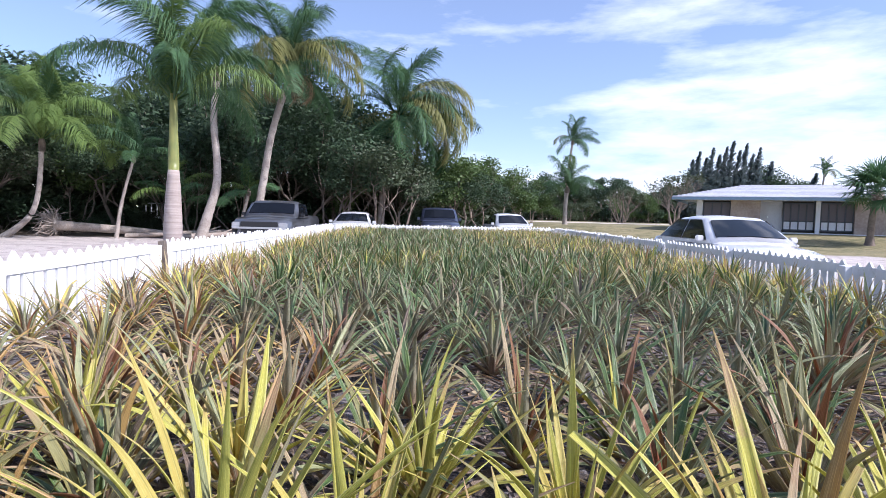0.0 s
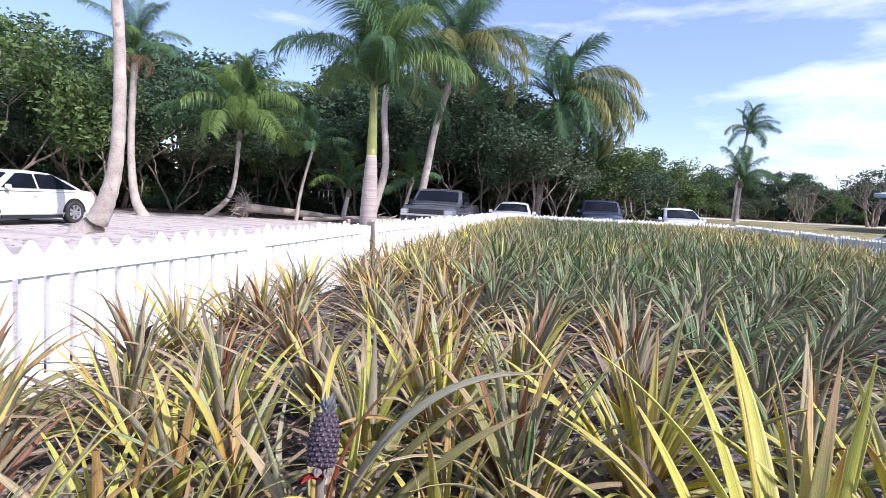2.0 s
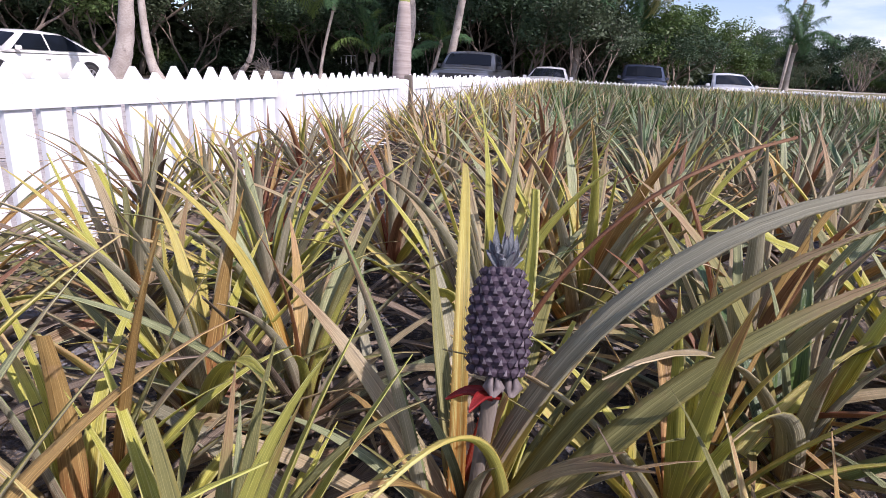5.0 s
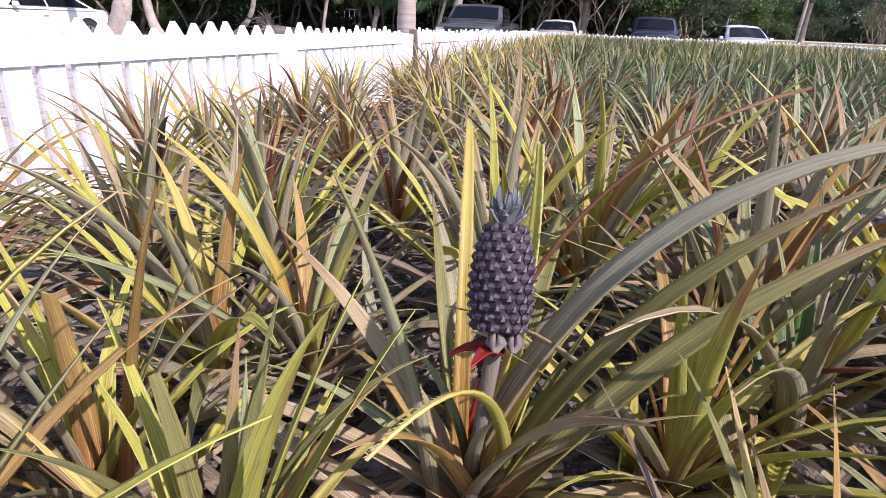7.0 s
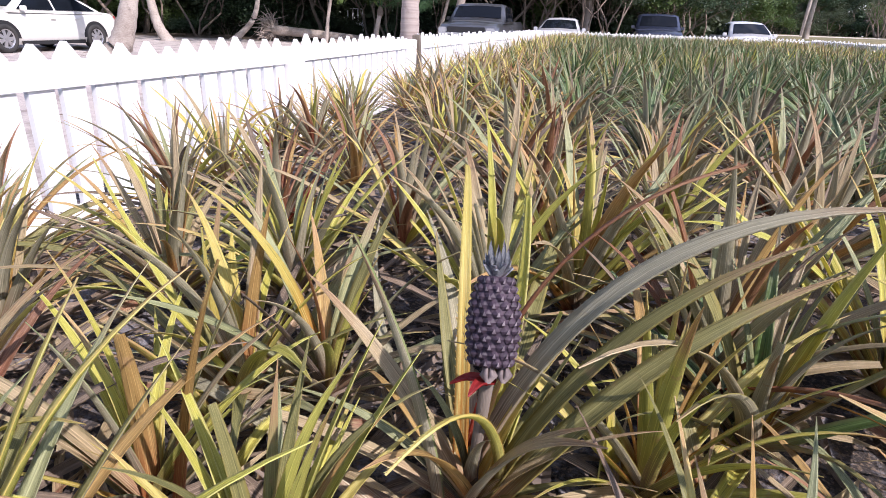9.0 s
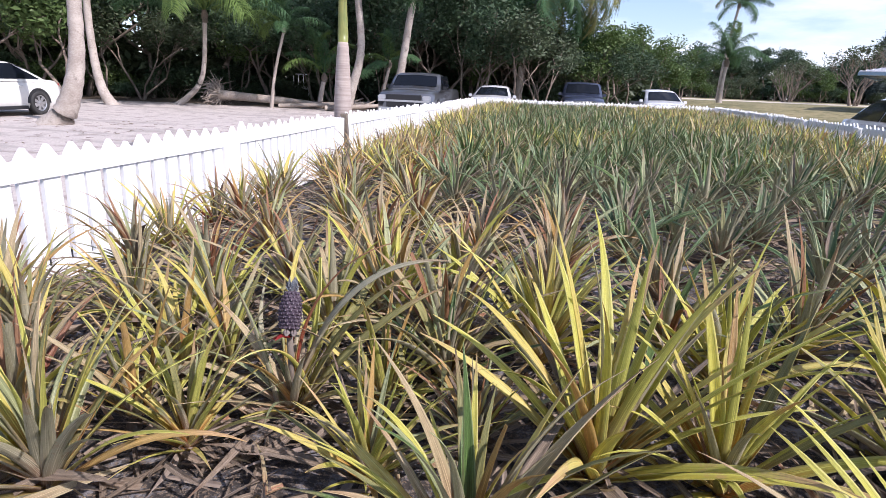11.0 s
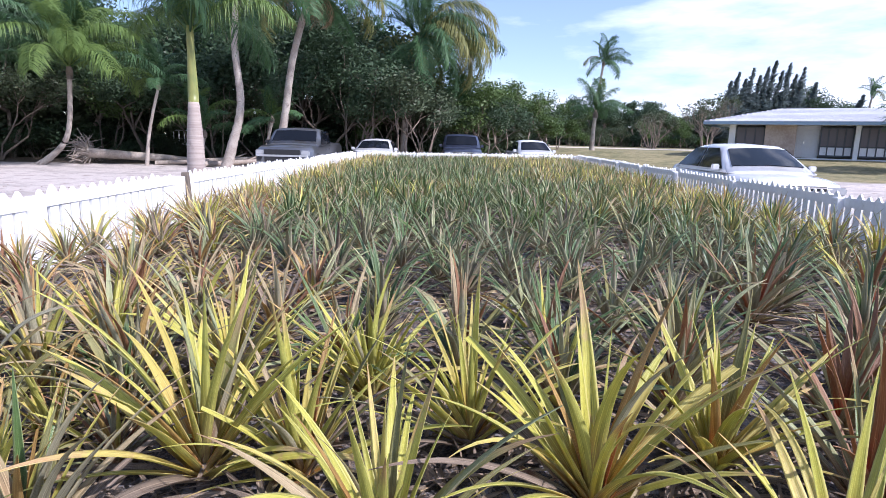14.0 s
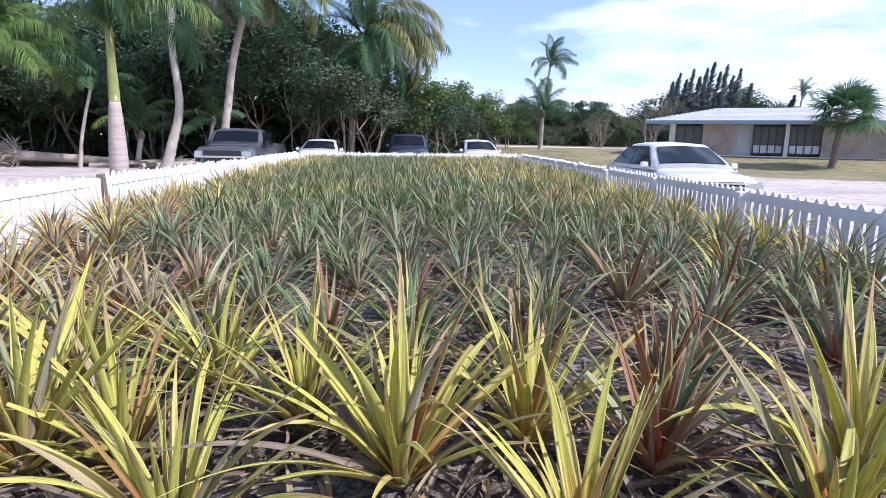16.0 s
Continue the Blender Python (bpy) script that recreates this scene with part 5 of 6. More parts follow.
    for s in (-1, 1):
        bm = bmesh.new()
        y0, y1 = sorted((s * (h - 0.03), s * (h + 0.012)))
        box(bm, wb[0] + R + 0.1, wb[1] - R - 0.1, y0, y1, clear - 0.02, clear + 0.07)
        part("sill", bm, "black", root)
    if rack:
        for s in (-1, 1):
            bm = bmesh.new()
            tube(bm, [Vector((roof0 + 0.15, s * tw * 0.9, H + 0.05)), Vector((tail - 0.4, s * tw * 0.9, H + 0.05))], [0.018, 0.018], 6)
            part("roof_rail", bm, "black", root)
    tyre, rim, back = wheel_meshes(R, 0.21)
    for px in wb:
        for s in (-1, 1):
            bm = bmesh.new()
            n = 20
            o, i_ = [], []
            for k in range(n + 1):
                a = math.pi * k / n
                for lst, r in ((o, R * 1.24), (i_, R * 0.2)):
                    lst.append(bm.verts.new((px + math.cos(a) * r, s * (h + 0.004), R + math.sin(a) * r)))
            for k in range(n):
                bm.faces.new((o[k], o[k + 1], i_[k + 1], i_[k]))
            ext = bmesh.ops.extrude_face_region(bm, geom=bm.faces[:])
            for v in ext["geom"]:
                if isinstance(v, bmesh.types.BMVert):
                    v.co.y -= s * 0.05
            part("wheel_arch", bm, "black", root)
            wheel = new("wheel")
            wheel.parent = root
            wheel.matrix_local = pose(px, s * (h - 0.075), R) @ (Matrix() if s < 0 else pose(0, 0, 0, 0, 0, 180))
            part("tyre", tyre, None, wheel)
            part("rim", rim, None, wheel)
            part("hub_backing", back, None, wheel)
    return root


def heading(dx, dy):
    """Turn of a vehicle whose nose points along (dx, dy)."""
    return math.degrees(math.atan2(-dy, -dx))


car("sedan", 5.62, 10.4, heading(-0.03, -1.0), "white sedan parked beside the picket fence with tinted windows", "white_car", L=4.7, W=1.78, H=1.42, belt=0.885, hood=0.79, cowl=1.15, roof0=2.0, roof1=3.4, tail=4.2)
car("pickup_truck", -6.15, 18.7, heading(0.03, -1), "dark grey pickup truck with chrome grille parked under palms", "grey_car", L=5.5, W=1.92, H=1.66, belt=1.10, hood=1.05, cowl=1.45, roof0=2.0, roof1=2.9, tail=3.35, deck=1.1, wb=(0.95, 4.45), R=0.37, bed=True)
car("sedan", -3.92, 22.3, heading(0.02, -1), "small white sedan parked behind the fence", "white_car", L=4.3, W=1.66, H=1.35, belt=0.88, hood=0.76)
car("sport_utility_vehicle", -0.33, 25.4, heading(0.06, -1), "dark navy sport utility vehicle parked nose to the fence", "navy_car", L=4.5, W=1.80, H=1.66, belt=1.06, hood=1.0, cowl=1.25, roof0=1.75, roof1=3.4, tail=4.3, deck=1.04, wb=(0.85, 3.5), R=0.34, suv=True, rack=True)
car("sedan", 3.02, 24.5, heading(0.14, -0.99), "white compact sedan parked behind the far fence", "white_car", L=4.2, W=1.68, H=1.46, belt=0.92, hood=0.82)
car("sedan", -16.35, 10.75, heading(0.07, -1.0), "cream-white sedan parked on the sandy drive", "cream_car", L=4.75, W=1.80, H=1.46, belt=0.94, hood=0.82, cowl=1.2, roof0=1.95, roof1=3.2, tail=4.15, deck=0.98, wb=(0.95, 3.73), R=0.33)


# ---- building ----
def building():
    u, nrm = Vector((0.873, -0.488, 0)), Vector((-0.488, -0.873, 0))
    z0 = 0.62
    root = thing("bungalow", Matrix.Translation((17.05, 43.5, z0)) @ Matrix(((0.873, 0.488, 0, 0), (-0.488, 0.873, 0, 0), (0, 0, 1, 0), (0, 0, 0, 1))), "low white bungalow with pale tiled roof and stone facing", "building")
    LEN, DEP, EAVE = 34.0, 10.0, 2.36

    def block(name, x0, x1, y0, y1, a, b, mat, label="", parent=root, bev=0.0):
        bm = bmesh.new()
        box(bm, x0, x1, y0, y1, a, b)
        if bev:
            bevelled(bm, bev)
        return part(name, bm, mat, parent, label)

    block("plinth", 0.9, LEN, 0.55, DEP, -0.5, 0.16, "wall")
    block("wall", 1.6, 2.02, 0.9, 1.3, 0.16, EAVE, "wall", "white painted corner pier")
    block("back_wall", 1.6, LEN, DEP - 0.3, DEP, 0.16, EAVE, "wall")
    block("side_wall", 1.6, 1.9, 1.3, DEP - 0.3, 0.16, EAVE, "wall")
    block("stone_wall", 3.9, 5.8, 0.75, 1.15, 0.0, EAVE, "stone", "tan rough stone facing")
    block("stone_wall", 5.4, 5.8, 1.15, 2.3, 0.0, EAVE, "stone", "tan rough stone facing")
    block("stone_wall", 11.35, LEN, 0.75, 1.15, 0.0, EAVE, "stone", "tan rough stone facing")
    block("pillar", 9.15, 9.42, 0.9, 1.2, 0.16, EAVE, "wall")
    block("wall", 5.8, 7.2, 2.0, 2.3, 0.16, EAVE, "wall")
    block("ceiling_soffit", 1.0, LEN, 0.2, DEP - 0.4, EAVE, EAVE + 0.06, "wall")
    door = block("door", 6.2, 7.05, 1.95, 1.995, 0.18, 2.12, "frame", "plain white door")
    block("door_handle", 6.28, 6.33, 1.90, 1.95, 1.15, 1.28, "chrome", "", door)

    def window(x0, x1, y, parts):
        zs, zt = 0.30, EAVE - 0.12
        w = block("window", x0, x1, y - 0.03, y + 0.05, zs, zs + 0.07, "dark_frame", "dark framed window")
        for a, b, c, d in ((x0, x1, zt - 0.07, zt), (x0, x0 + 0.07, zs + 0.07, zt - 0.07), (x1 - 0.07, x1, zs + 0.07, zt - 0.07), (x0 + 0.07, x1 - 0.07, 0.92, 0.98)):
            block("frame_bar", a, b, y - 0.03, y + 0.05, c, d, "dark_frame", "", w)
        for k in range(1, parts):
            xk = x0 + (x1 - x0) * k / parts
            block("mullion", xk - 0.03, xk + 0.03, y - 0.035, y + 0.045, zs + 0.07, zt - 0.07, "dark_frame", "", w)
        for k in range(parts):
            a, b = x0 + (x1 - x0) * k / parts + 0.04, x0 + (x1 - x0) * (k + 1) / parts - 0.04
            block("pane", a, b, y + 0.02, y + 0.03, 1.0, zt - 0.08, "pane", "", w)
            block("lower_panel", a, b, y + 0.02, y + 0.035, zs + 0.08, 0.91, "wall" if parts != 3 else "pane", "", w)
        block("drape", x0 + 0.05, x1 - 0.05, y + 0.12, y + 0.15, 0.2, EAVE, "drape", "", w)

    window(2.04, 3.88, 1.1, 3)
    window(7.22, 9.13, 1.5, 4)
    window(9.44, 11.33, 1.05, 4)
    # roof
    o = -0.15
    x0, x1, y0, y1, ze, zr = 0.0, LEN + 1, o, DEP + 0.9, EAVE + 0.20, EAVE + 1.35
    mid = (y0 + y1) / 2
    r0, r1 = 4.6, LEN - 4
    bm = bmesh.new()
    c = [bm.verts.new(p) for p in ((x0, y0, ze), (x1, y0, ze), (x1, y1, ze), (x0, y1, ze), (r0, mid, zr), (r1, mid, zr))]
    for f in ((0, 1, 5, 4), (2, 3, 4, 5), (3, 0, 4), (1, 2, 5), (3, 2, 1, 0)):
        bm.faces.new([c[i] for i in f])
    roof = part("roof", bm, "roof", root, "white painted roof tiles")
    rows = 15
    for k in range(rows):
        t = k / rows
        xa, xb = x0 + (r0 - x0) * t, x1 + (r1 - x1) * t
        yy, zz = y0 + (mid - y0) * t, ze + (zr - ze) * t
        bm = bmesh.new()
        v = box(bm, xa, xb, yy - 0.02, yy + 0.40, zz + 0.01, zz + 0.055)
        for q in v:
            if q.co.y > yy + 0.2:
                q.co.z += 0.40 * (zr - ze) / (mid - y0) - 0.03
        part("tile_course", bm, "roof", roof)
        bm = bmesh.new()
        ya, yb = y0 + (mid - y0) * t, y1 + (mid - y1) * t
        v = box(bm, xa - 0.02, xa + 0.36, ya, yb, zz + 0.01, zz + 0.055)
        for q in v:
            if q.co.x > xa + 0.2:
                q.co.z += 0.36 * (zr - ze) / (r0 - x0) - 0.03
        part("tile_course", bm, "roof", roof)
    block("fascia", x0 - 0.03, x1, y0 - 0.05, y0 - 0.01, ze - 0.20, ze + 0.0, "fascia", "pale blue painted fascia board")
    block("fascia", x0 - 0.05, x0 - 0.01, y0, y1, ze - 0.20, ze + 0.0, "fascia")
    block("soffit", x0, x1, y0, 0.2, ze - 0.20, ze - 0.16, "wall")


building()


# ---- the fruiting plant and its neighbours' large leaves ----
def free_leaf(parent, pts, W, key, under="silver", blunt=False, label=""):
    """A single channelled leaf along a few control points in the world, as a part of its plant."""
    inv = parent.matrix_world.inverted()
    line = spline([inv @ Vector(p) for p in pts], 6)
    n = len(line) - 1
    bm = bmesh.new()
    uv = bm.loops.layers.uv.new("UVMap")
    tops, lows = [], []
    for i, p in enumerate(line):
        t = i / n
        d = (line[min(n, i + 1)] - line[max(0, i - 1)]).normalized()
        side = d.cross(Vector((0, 0, 1)))
        side = side.normalized() if side.length > 0.05 else Vector((1, 0, 0))
        if abs(d.z) > 0.75:
            side = (side * 0.4 + (inv.to_3x3() @ Vector((1, 0.25, 0))).normalized() * (1 if side.dot(inv.to_3x3() @ Vector((1, 0.25, 0))) > 0 else -1)).normalized()
        up = side.cross(d).normalized()
        w = W * 0.5 * (0.95 + 0.15 * math.sin(math.pi * t)) * ((1 - t ** 1.6) ** 0.9 if not blunt else 1 - 0.25 * t)
        w = max(w, W * 0.02)
        row = []
        for s in (-1, -0.5, 0, 0.5, 1):
            row.append(p + side * s * w + up * (0.35 * w * abs(s) ** 1.6))
        tops.append([bm.verts.new(c) for c in row])
        lows.append([bm.verts.new(c - up * 0.002) for c in row])

    def quad(vs, c, mi):
        f = bm.faces.new(vs)
        f.material_index, f.smooth = mi, True
        for lp, q in zip(f.loops, c):
            lp[uv].uv = q

    for i in range(n):
        for j in range(4):
            c = ((i / n, j / 4), ((i + 1) / n, j / 4), ((i + 1) / n, (j + 1) / 4), (i / n, (j + 1) / 4))
            quad((tops[i][j], tops[i + 1][j], tops[i + 1][j + 1], tops[i][j + 1]), c, 0)
            quad((lows[i][j + 1], lows[i + 1][j + 1], lows[i + 1][j], lows[i][j]), (c[3], c[2], c[1], c[0]), 1)
        for k in (0, 4):
            quad((tops[i][k], lows[i][k], lows[i + 1][k], tops[i + 1][k]), ((i / n, 0),) * 4, 0)
    # marginal spines
    for i in range(1, n * 4 if W > 0.018 else 0):
        t = i / (n * 4)
        k = min(n - 1, int(t * n))
        f = t * n - k
        for e in (0, 4):
            p = tops[k][e].co.lerp(tops[k + 1][e].co, f)
            out = (tops[k][e].co - tops[k][2].co).normalized()
            d = (line[k + 1] - line[k]).normalized()
            q = [bm.verts.new(v) for v in (p - d * 0.0010, p + d * 0.0010, p + out * 0.0018 + d * 0.002)]
            quad(q, ((t, 0),) * 3, 0)
    return part("leaf", mesh_of("leaf", bm, key, under), None, parent, label)


M["fruit_skin"] = surface("pineapple_skin", (0.024, 0.014, 0.026), (0.075, 0.048, 0.066), 160, 30, 0.65, bump=0.5, dist=0.001)
M["fruit_bract"] = surface("pineapple_bract", (0.14, 0.11, 0.13), (0.28, 0.235, 0.25), 120, 20, 0.7, bump=0.3, dist=0.001)
M["crown_leaf"] = leafy("fruit_crown", (0.12, 0.13, 0.15), (0.24, 0.25, 0.26), (0.12, 0.08, 0.11), (0.20, 0.14, 0.17), through_light=0.15)
M["slip"] = surface("pale_slip", (0.12, 0.09, 0.085), (0.22, 0.18, 0.165), 90, 20, 0.7, bump=0.3)
M["red_bract"] = leafy("red_bract", (0.30, 0.015, 0.018), (0.42, 0.035, 0.025), None, (0.3, 0.015, 0.015), through_light=0.4)


def spear(parent, base, az, e0, bend, L, W, key, blunt=False, sway=0.0, twist=0.25):
    """One large toothed leaf of a plant, from its foot in the world."""
    m = parent.matrix_world.inverted() @ pose(*base, 0, 0, az)
    bm = bmesh.new()
    uv = bm.loops.layers.uv.new("UVMap")
    add_leaf(bm, uv, L / (0.84 if blunt else 1.0), W, e0, bend * (1.39 if blunt else 1.0), 18, True, m, side_bend=sway, cut=0.84 if blunt else 1.0, twist=twist, teeth=True)
    part("leaf", mesh_of("leaf", bm, key, {"lime": "lime_under", "yellow": "lime_under", "olive": "silver", "green": "silver", "tan": "silver"}.get(key, key)), None, parent)


def fruit():
    """A young dark purple pineapple on its stalk, with a grey crown, pale slips and red bracts."""
    plant = near_plant(*FEATURED["fruiting"], "tan", 31, 0.30, 26, EYES)
    inv = plant.matrix_world.inverted()
    foot, axis = FRUIT_FOOT, Vector((-0.006, 0.03, 0.072)).normalized()
    HT, RAD = 0.078, 0.0236
    a = axis.orthogonal().normalized()
    b = axis.cross(a)
    at = lambda h, ang, r: inv @ (foot + axis * h + (a * math.cos(ang) + b * math.sin(ang)) * r)
    prof = lambda t: RAD * (1 - 1.05 * (t - 0.42) ** 2 - 0.25 * max(0, t - 0.8))
    bm = bmesh.new()
    tube(bm, [inv @ Vector((-1.56, 1.36, 0.48)), inv @ Vector((-1.555, 1.34, 0.62)), inv @ (foot + axis * 0.004)], [0.009, 0.006, 0.007], 8)
    part("stalk", bm, "bark", plant, "dark brown fruit stalk")
    bm = bmesh.new()
    rows = [[bm.verts.new(at(HT * i / 12, k * math.tau / 20, prof(i / 12) * 0.93)) for k in range(20)] for i in range(13)]
    for r0, r1 in zip(rows, rows[1:]):
        for k in range(20):
            bm.faces.new((r0[k], r0[(k + 1) % 20], r1[(k + 1) % 20], r1[k])).smooth = True
    bm.faces.new(rows[-1])
    bm.faces.new(rows[0][::-1])
    body = part("fruit", bm, "fruit_skin", plant, "small dark purple young pineapple fruit")
    eye = bmesh.new()
    tip = bmesh.new()
    n_row, n_eye = 11, 13
    for i in range(n_row):
        t = (i + 0.5) / n_row
        r = prof(t)
        for k in range(n_eye):
            ang = (k + 0.5 * (i % 2)) * math.tau / n_eye + 0.06 * i
            w, hh = math.pi * r / n_eye * 0.94, HT / n_row * 0.62
            c = foot + axis * HT * t
            o = a * math.cos(ang) + b * math.sin(ang)
            s = axis.cross(o)
            ring = [c + o * r * 0.95 + s * w * math.cos(q) + axis * hh * math.sin(q) for q in (0, math.pi / 3, 2 * math.pi / 3, math.pi, 4 * math.pi / 3, 5 * math.pi / 3)]
            inner = [p.lerp(c + o * (r + 0.0010), 0.45) + o * 0.0008 for p in ring]
            va, vb = [eye.verts.new(inv @ p) for p in ring], [eye.verts.new(inv @ p) for p in inner]
            top = eye.verts.new(inv @ (c + o * (r + 0.0020)))
            for q in range(6):
                eye.faces.new((va[q], va[(q + 1) % 6], vb[(q + 1) % 6], vb[q]))
                eye.faces.new((vb[q], vb[(q + 1) % 6], top))
            m = c + o * (r + 0.0024) - axis * hh * 0.15
            v = [tip.verts.new(inv @ p) for p in (m - s * w * 0.32 - axis * hh * 0.30, m + s * w * 0.32 - axis * hh * 0.30, m + o * 0.0016 + axis * hh * 0.75, m + o * 0.0006)]
            tip.faces.new((v[0], v[1], v[3]))
            tip.faces.new((v[1], v[2], v[3]))
            tip.faces.new((v[2], v[0], v[3]))
    part("rind", eye, "fruit_skin", body)
    part("bract_layer", tip, "fruit_bract", body, "pale pointed bract on each eye")
    rnd = random.Random(8)
    for i in range(22):
        t = i / 22
        ang = i * 2.4
        p0 = foot + axis * (HT * 0.955 + 0.012 * (1 - t))
        o = a * math.cos(ang) + b * math.sin(ang)
        L = 0.016 + 0.010 * (1 - t)
        e = 0.14 + 0.95 * t
        free_leaf(plant, [p0 + o * 0.003, p0 + o * (0.005 + L * 0.35 * e) + axis * L * 0.45, p0 + o * (0.004 + L * 0.62 * e) + axis * L * (1.05 - 0.5 * e)], 0.0062, "crown_leaf", "crown_leaf")
    for i in range(3):
        ang = (-2.3, -1.2, 0.6)[i]
        p = foot - axis * 0.007
        o = a * math.cos(ang) + b * math.sin(ang)
        bm = bmesh.new()
        for k in range(7):
            q = k * 2.4
            d2 = (a * math.cos(q) + b * math.sin(q)) * 0.005
            base = p + o * 0.014
            tube(bm, [inv @ (base - axis * 0.006), inv @ (base + d2 * 1.0), inv @ (base + d2 * 0.4 + axis * 0.008)], [0.0025, 0.0035, 0.0008], 6)
        part("slip", bm, "slip", plant, "small pale side shoot")
    for i in range(3):
        ang = (0.9, 2.2, 3.6)[i]
        p = foot - axis * 0.016
        o = a * math.cos(ang) + b * math.sin(ang)
        free_leaf(plant, [p, p + o * 0.02 + axis * 0.002, p + o * 0.038 - axis * 0.006], 0.012, "red_bract", "red_bract")
    # leaves of the fruiting plant
    spear(plant, (-1.579, 1.372, 0.552), 13, 71, 75, 0.541, 0.030, "silver", False, -0.13, 0.6)
    spear(plant, (-1.571, 1.356, 0.501), 18, 69, 40, 0.482, 0.022, "olive", False, -0.15, 0.95)
    spear(plant, (-1.556, 1.333, 0.537), 23, 54, 31, 0.451, 0.027, "olive", False, -0.07, 0.95)
    spear(plant, (-1.558, 1.343, 0.537), 104, 34, 13, 0.456, 0.026, "silver", False, 0.18)
    spear(plant, (-1.573, 1.351, 0.519), 95, 86, 104, 0.493, 0.015, "yellow", True, 0.12)
    spear(plant, (-1.564, 1.351, 0.525), 61, 69, -13, 0.368, 0.019, "lime", True, 0.13)
    spear(plant, (-1.553, 1.36, 0.523), 90, 24, 10, 0.535, 0.034, "olive", True, -0.06)
    spear(plant, (-1.583, 1.389, 0.582), 338, 82, 66, 0.436, 0.012, "red", False, 0.24)
    spear(plant, (-1.532, 1.387, 0.539), 284, 77, 95, 0.323, 0.012, "yellow", False, -0.32)
    spear(plant, (-1.59, 1.361, 0.524), 242, 81, 10, 0.356, 0.019, "green", False, -0.12)
    spear(plant, (-1.563, 1.361, 0.528), 144, 19, -3, 0.523, 0.019, "silver", False, -0.37)
    spear(plant, (-1.575, 1.321, 0.5), 182, 28, 108, 0.601, 0.03, "silver", False, -0.36)
    spear(plant, (-1.55, 1.378, 0.524), 28, 83, 16, 0.132, 0.016, "lime", False, 0.05)
    other = near_plant(*FEATURED["olive_behind"], "tan", 58, 0.34, 24, EYES)
    spear(other, (-1.848, 1.422, 0.555), 89, 37, -10, 0.262, 0.03, "olive", False, -0.1)
    spear(other, (-1.834, 1.435, 0.467), 109, 12, 118, 0.582, 0.03, "tan", False, -0.16)
    other = near_plant(*FEATURED["yellow_beside"], "gold", 54, 0.33, 26, EYES)
    spear(other, (-1.898, 1.432, 0.537), 131, 25, -2, 0.363, 0.027, "yellow", False, -0.07)
    spear(other, (-1.91, 1.428, 0.534), 177, 85, -10, 0.269, 0.018, "yellow", False, 0.02)
    spear(other, (-1.953, 1.416, 0.547), 113, 69, -7, 0.3, 0.017, "olive", False, -0.08)
    spear(other, (-1.918, 1.407, 0.524), 260, 64, 19, 0.291, 0.023, "yellow", False, 0.1)
    spear(other, (-1.906, 1.441, 0.515), 162, 32, 23, 0.435, 0.021, "olive", False, 0.11)
    spear(other, (-1.906, 1.438, 0.543), 170, 49, -10, 0.394, 0.017, "lime", False, -0.02)
    other = near_plant(*FEATURED["orange_front"], "gold", 46, 0.29, 22, EYES)
    spear(other, (-1.859, 1.24, 0.556), 350, 75, 19, 0.348, 0.014, "orange", False, -0.06)
    spear(other, (-1.825, 1.265, 0.545), 59, 60, 135, 0.166, 0.016, "lime", False, 0.18)
    other = near_plant(*FEATURED["stubby"], "lime", 43, 0.33, 24, EYES)
    spear(other, (-1.412, 1.434, 0.521), 142, 90, 4, 0.135, 0.028, "lime", True, -0.0)
    spear(other, (-1.336, 1.422, 0.512), 55, 32, 105, 0.302, 0.03, "lime", True, 0.11)
    spear(other, (-1.335, 1.438, 0.551), 135, 53, 40, 0.171, 0.021, "olive", False, 0.01)
    spear(other, (-1.314, 1.422, 0.582), 119, 54, 65, 0.152, 0.017, "olive", False, -0.06)
    other = near_plant(*FEATURED["spreading"], "mixed", 62, 0.36, 26, EYES)
    spear(other, (-1.19, 1.532, 0.51), 98, 9, -9, 0.333, 0.012, "dry", False, 0.02)
    spear(other, (-1.283, 1.571, 0.538), 52, 14, 46, 0.549, 0.029, "olive", False, 0.09)
    spear(other, (-1.256, 1.549, 0.526), 77, 41, -8, 0.214, 0.021, "green", False, 0.09)


fruit()


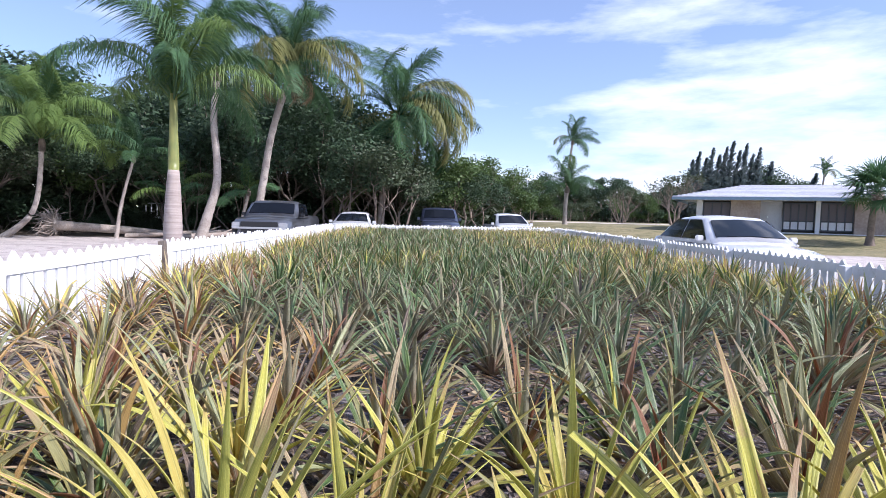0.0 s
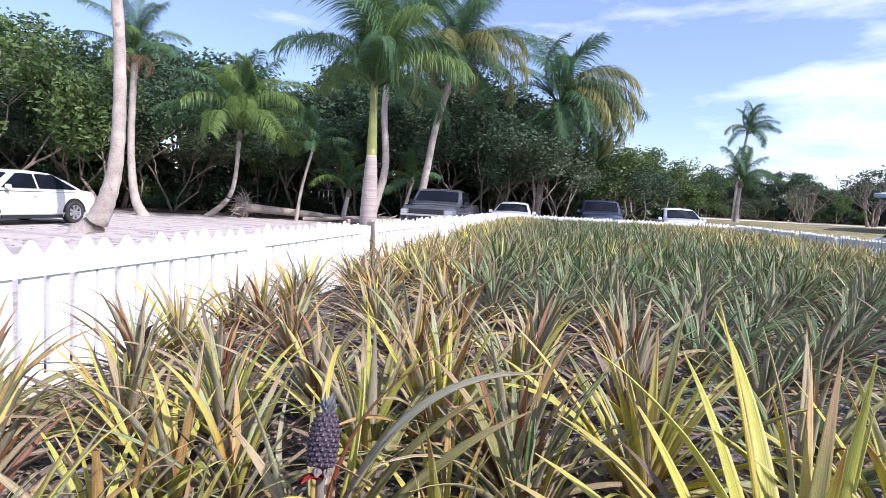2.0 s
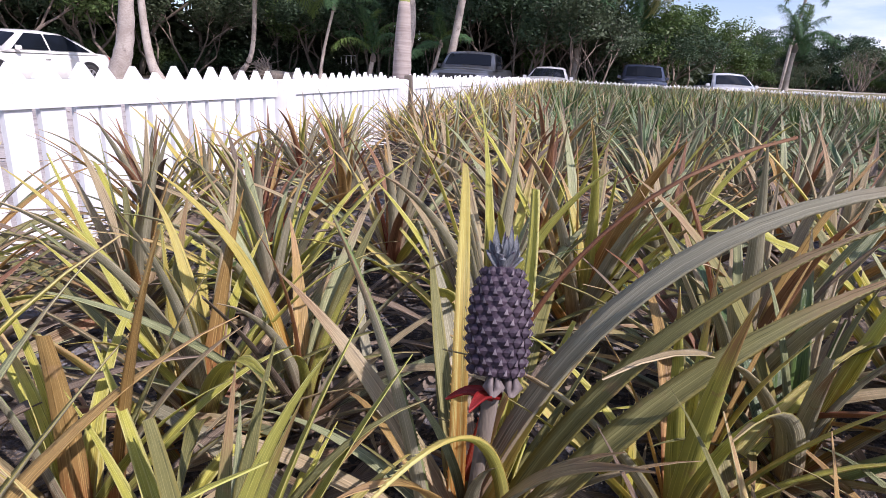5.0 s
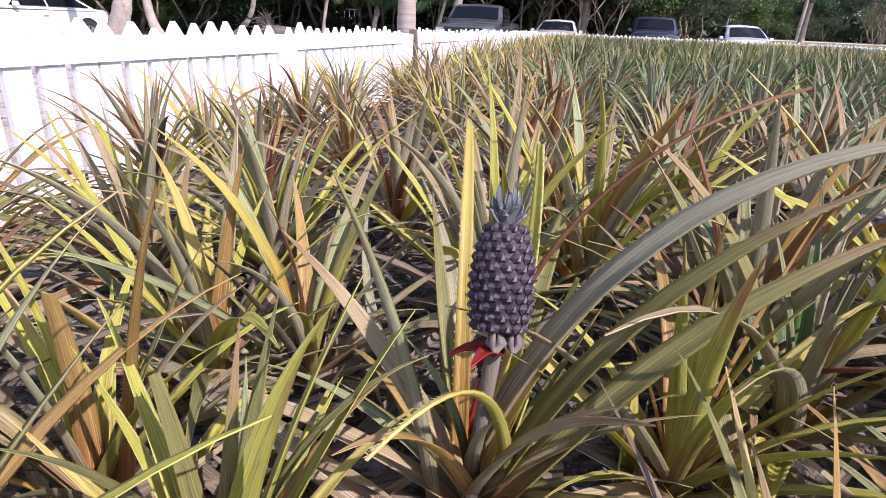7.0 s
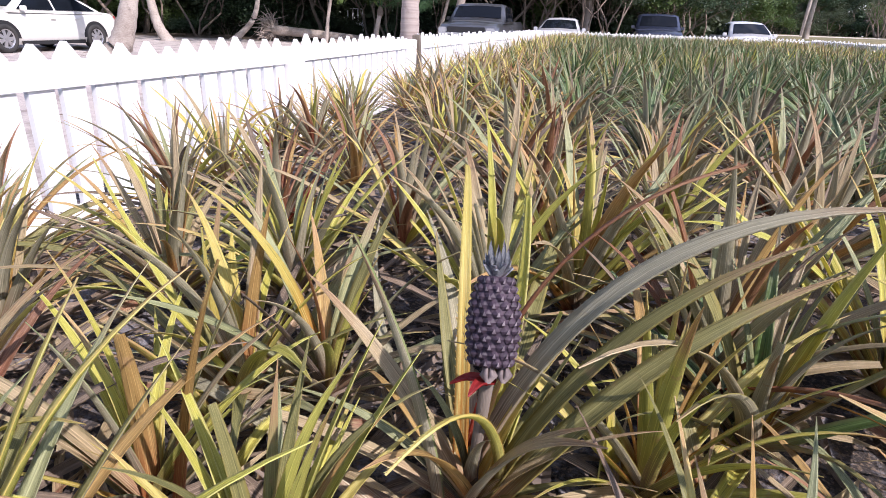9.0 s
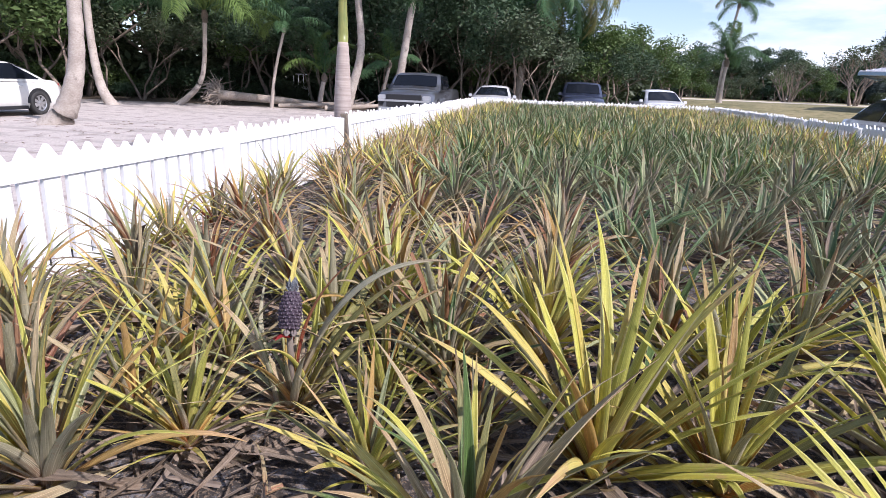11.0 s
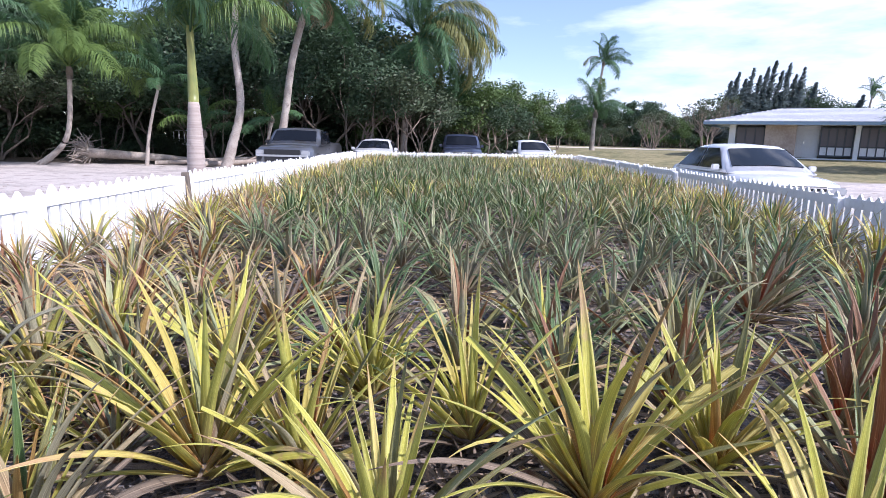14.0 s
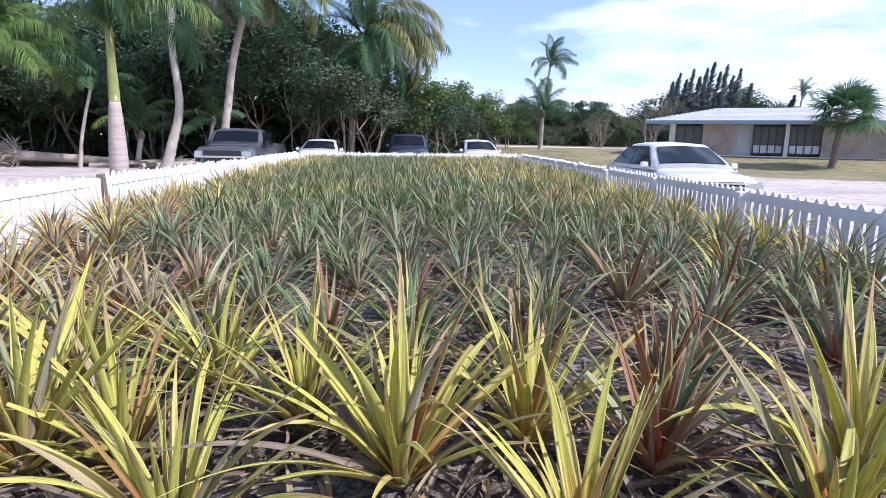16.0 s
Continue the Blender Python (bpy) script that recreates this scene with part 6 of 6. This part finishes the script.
# ---- dry leaf litter over the bed ----
def litter():
    rnd = random.Random(21)
    bm = bmesh.new()
    uv = bm.loops.layers.uv.new("UVMap")
    for i in range(14000):
        y = 0.3 + 9.7 * rnd.random() ** 1.8
        x = rnd.uniform(-3.1, 3.2)
        z = ground_z(x, y) + 0.012 + 0.05 * rnd.random() ** 2
        add_leaf(bm, uv, rnd.uniform(0.07, 0.26), rnd.uniform(0.008, 0.022), rnd.uniform(-4, 22), rnd.uniform(10, 45), 4, False, Matrix.Translation((x, y, z)) @ pose(0, 0, 0, rnd.uniform(-60, 60), 0, rnd.uniform(0, 360)), top=rnd.choices((0, 1, 2), (6, 2, 1))[0])
    tagged(new("leaf_litter", mesh_of("leaf_litter", bm, "dry", "tan", "twig")), "dry brown leaf litter covering the planting bed", "litter", kind="stuff")

    bm = bmesh.new()
    uv = bm.loops.layers.uv.new("UVMap")
    for i in range(1500):
        y = rnd.uniform(3.5, 15)
        x = -4.2 - 0.03 * y - 2.2 * rnd.random() ** 1.6 if i % 3 else rnd.uniform(-15, -5)
        if noise.noise(Vector((x * 0.7, y * 0.35, 5))) < 0.02:
            continue
        add_leaf(bm, uv, rnd.uniform(0.05, 0.20), rnd.uniform(0.015, 0.04), rnd.uniform(0, 12), rnd.uniform(0, 30), 3, False, Matrix.Translation((x, y, ground_z(x, y) + 0.02)) @ pose(0, 0, 0, 0, 0, rnd.uniform(0, 360)), top=i % 2)
    tagged(new("fallen_leaves", mesh_of("fallen_leaves", bm, "dry", "twig")), "brown fallen leaves and twigs scattered on the sandy drive", "litter", kind="stuff")


litter()


# ---- white paned frame at the back of the wood ----
def stand():
    x, y = -16.2, 32.6
    # stands in for a sign-like shed window; the legs are made up
    root = thing("wooden_stand", pose(x, y, ground_z(x, y), 0, 0, 8), "small white paned frame standing in for a shed window among the trees", "stand")
    for k in range(4):
        part("upright", slab(-0.45 + 0.29 * k, -0.40 + 0.29 * k, -0.03, 0.03, 0.0 if k in (0, 3) else 0.86, 1.55), "frame", root)
    part("top_rail", slab(-0.47, 0.49, -0.034, 0.034, 1.55, 1.60), "frame", root)
    part("board", slab(-0.47, 0.49, -0.05, -0.034, 0.72, 0.88), "frame", root)


stand()
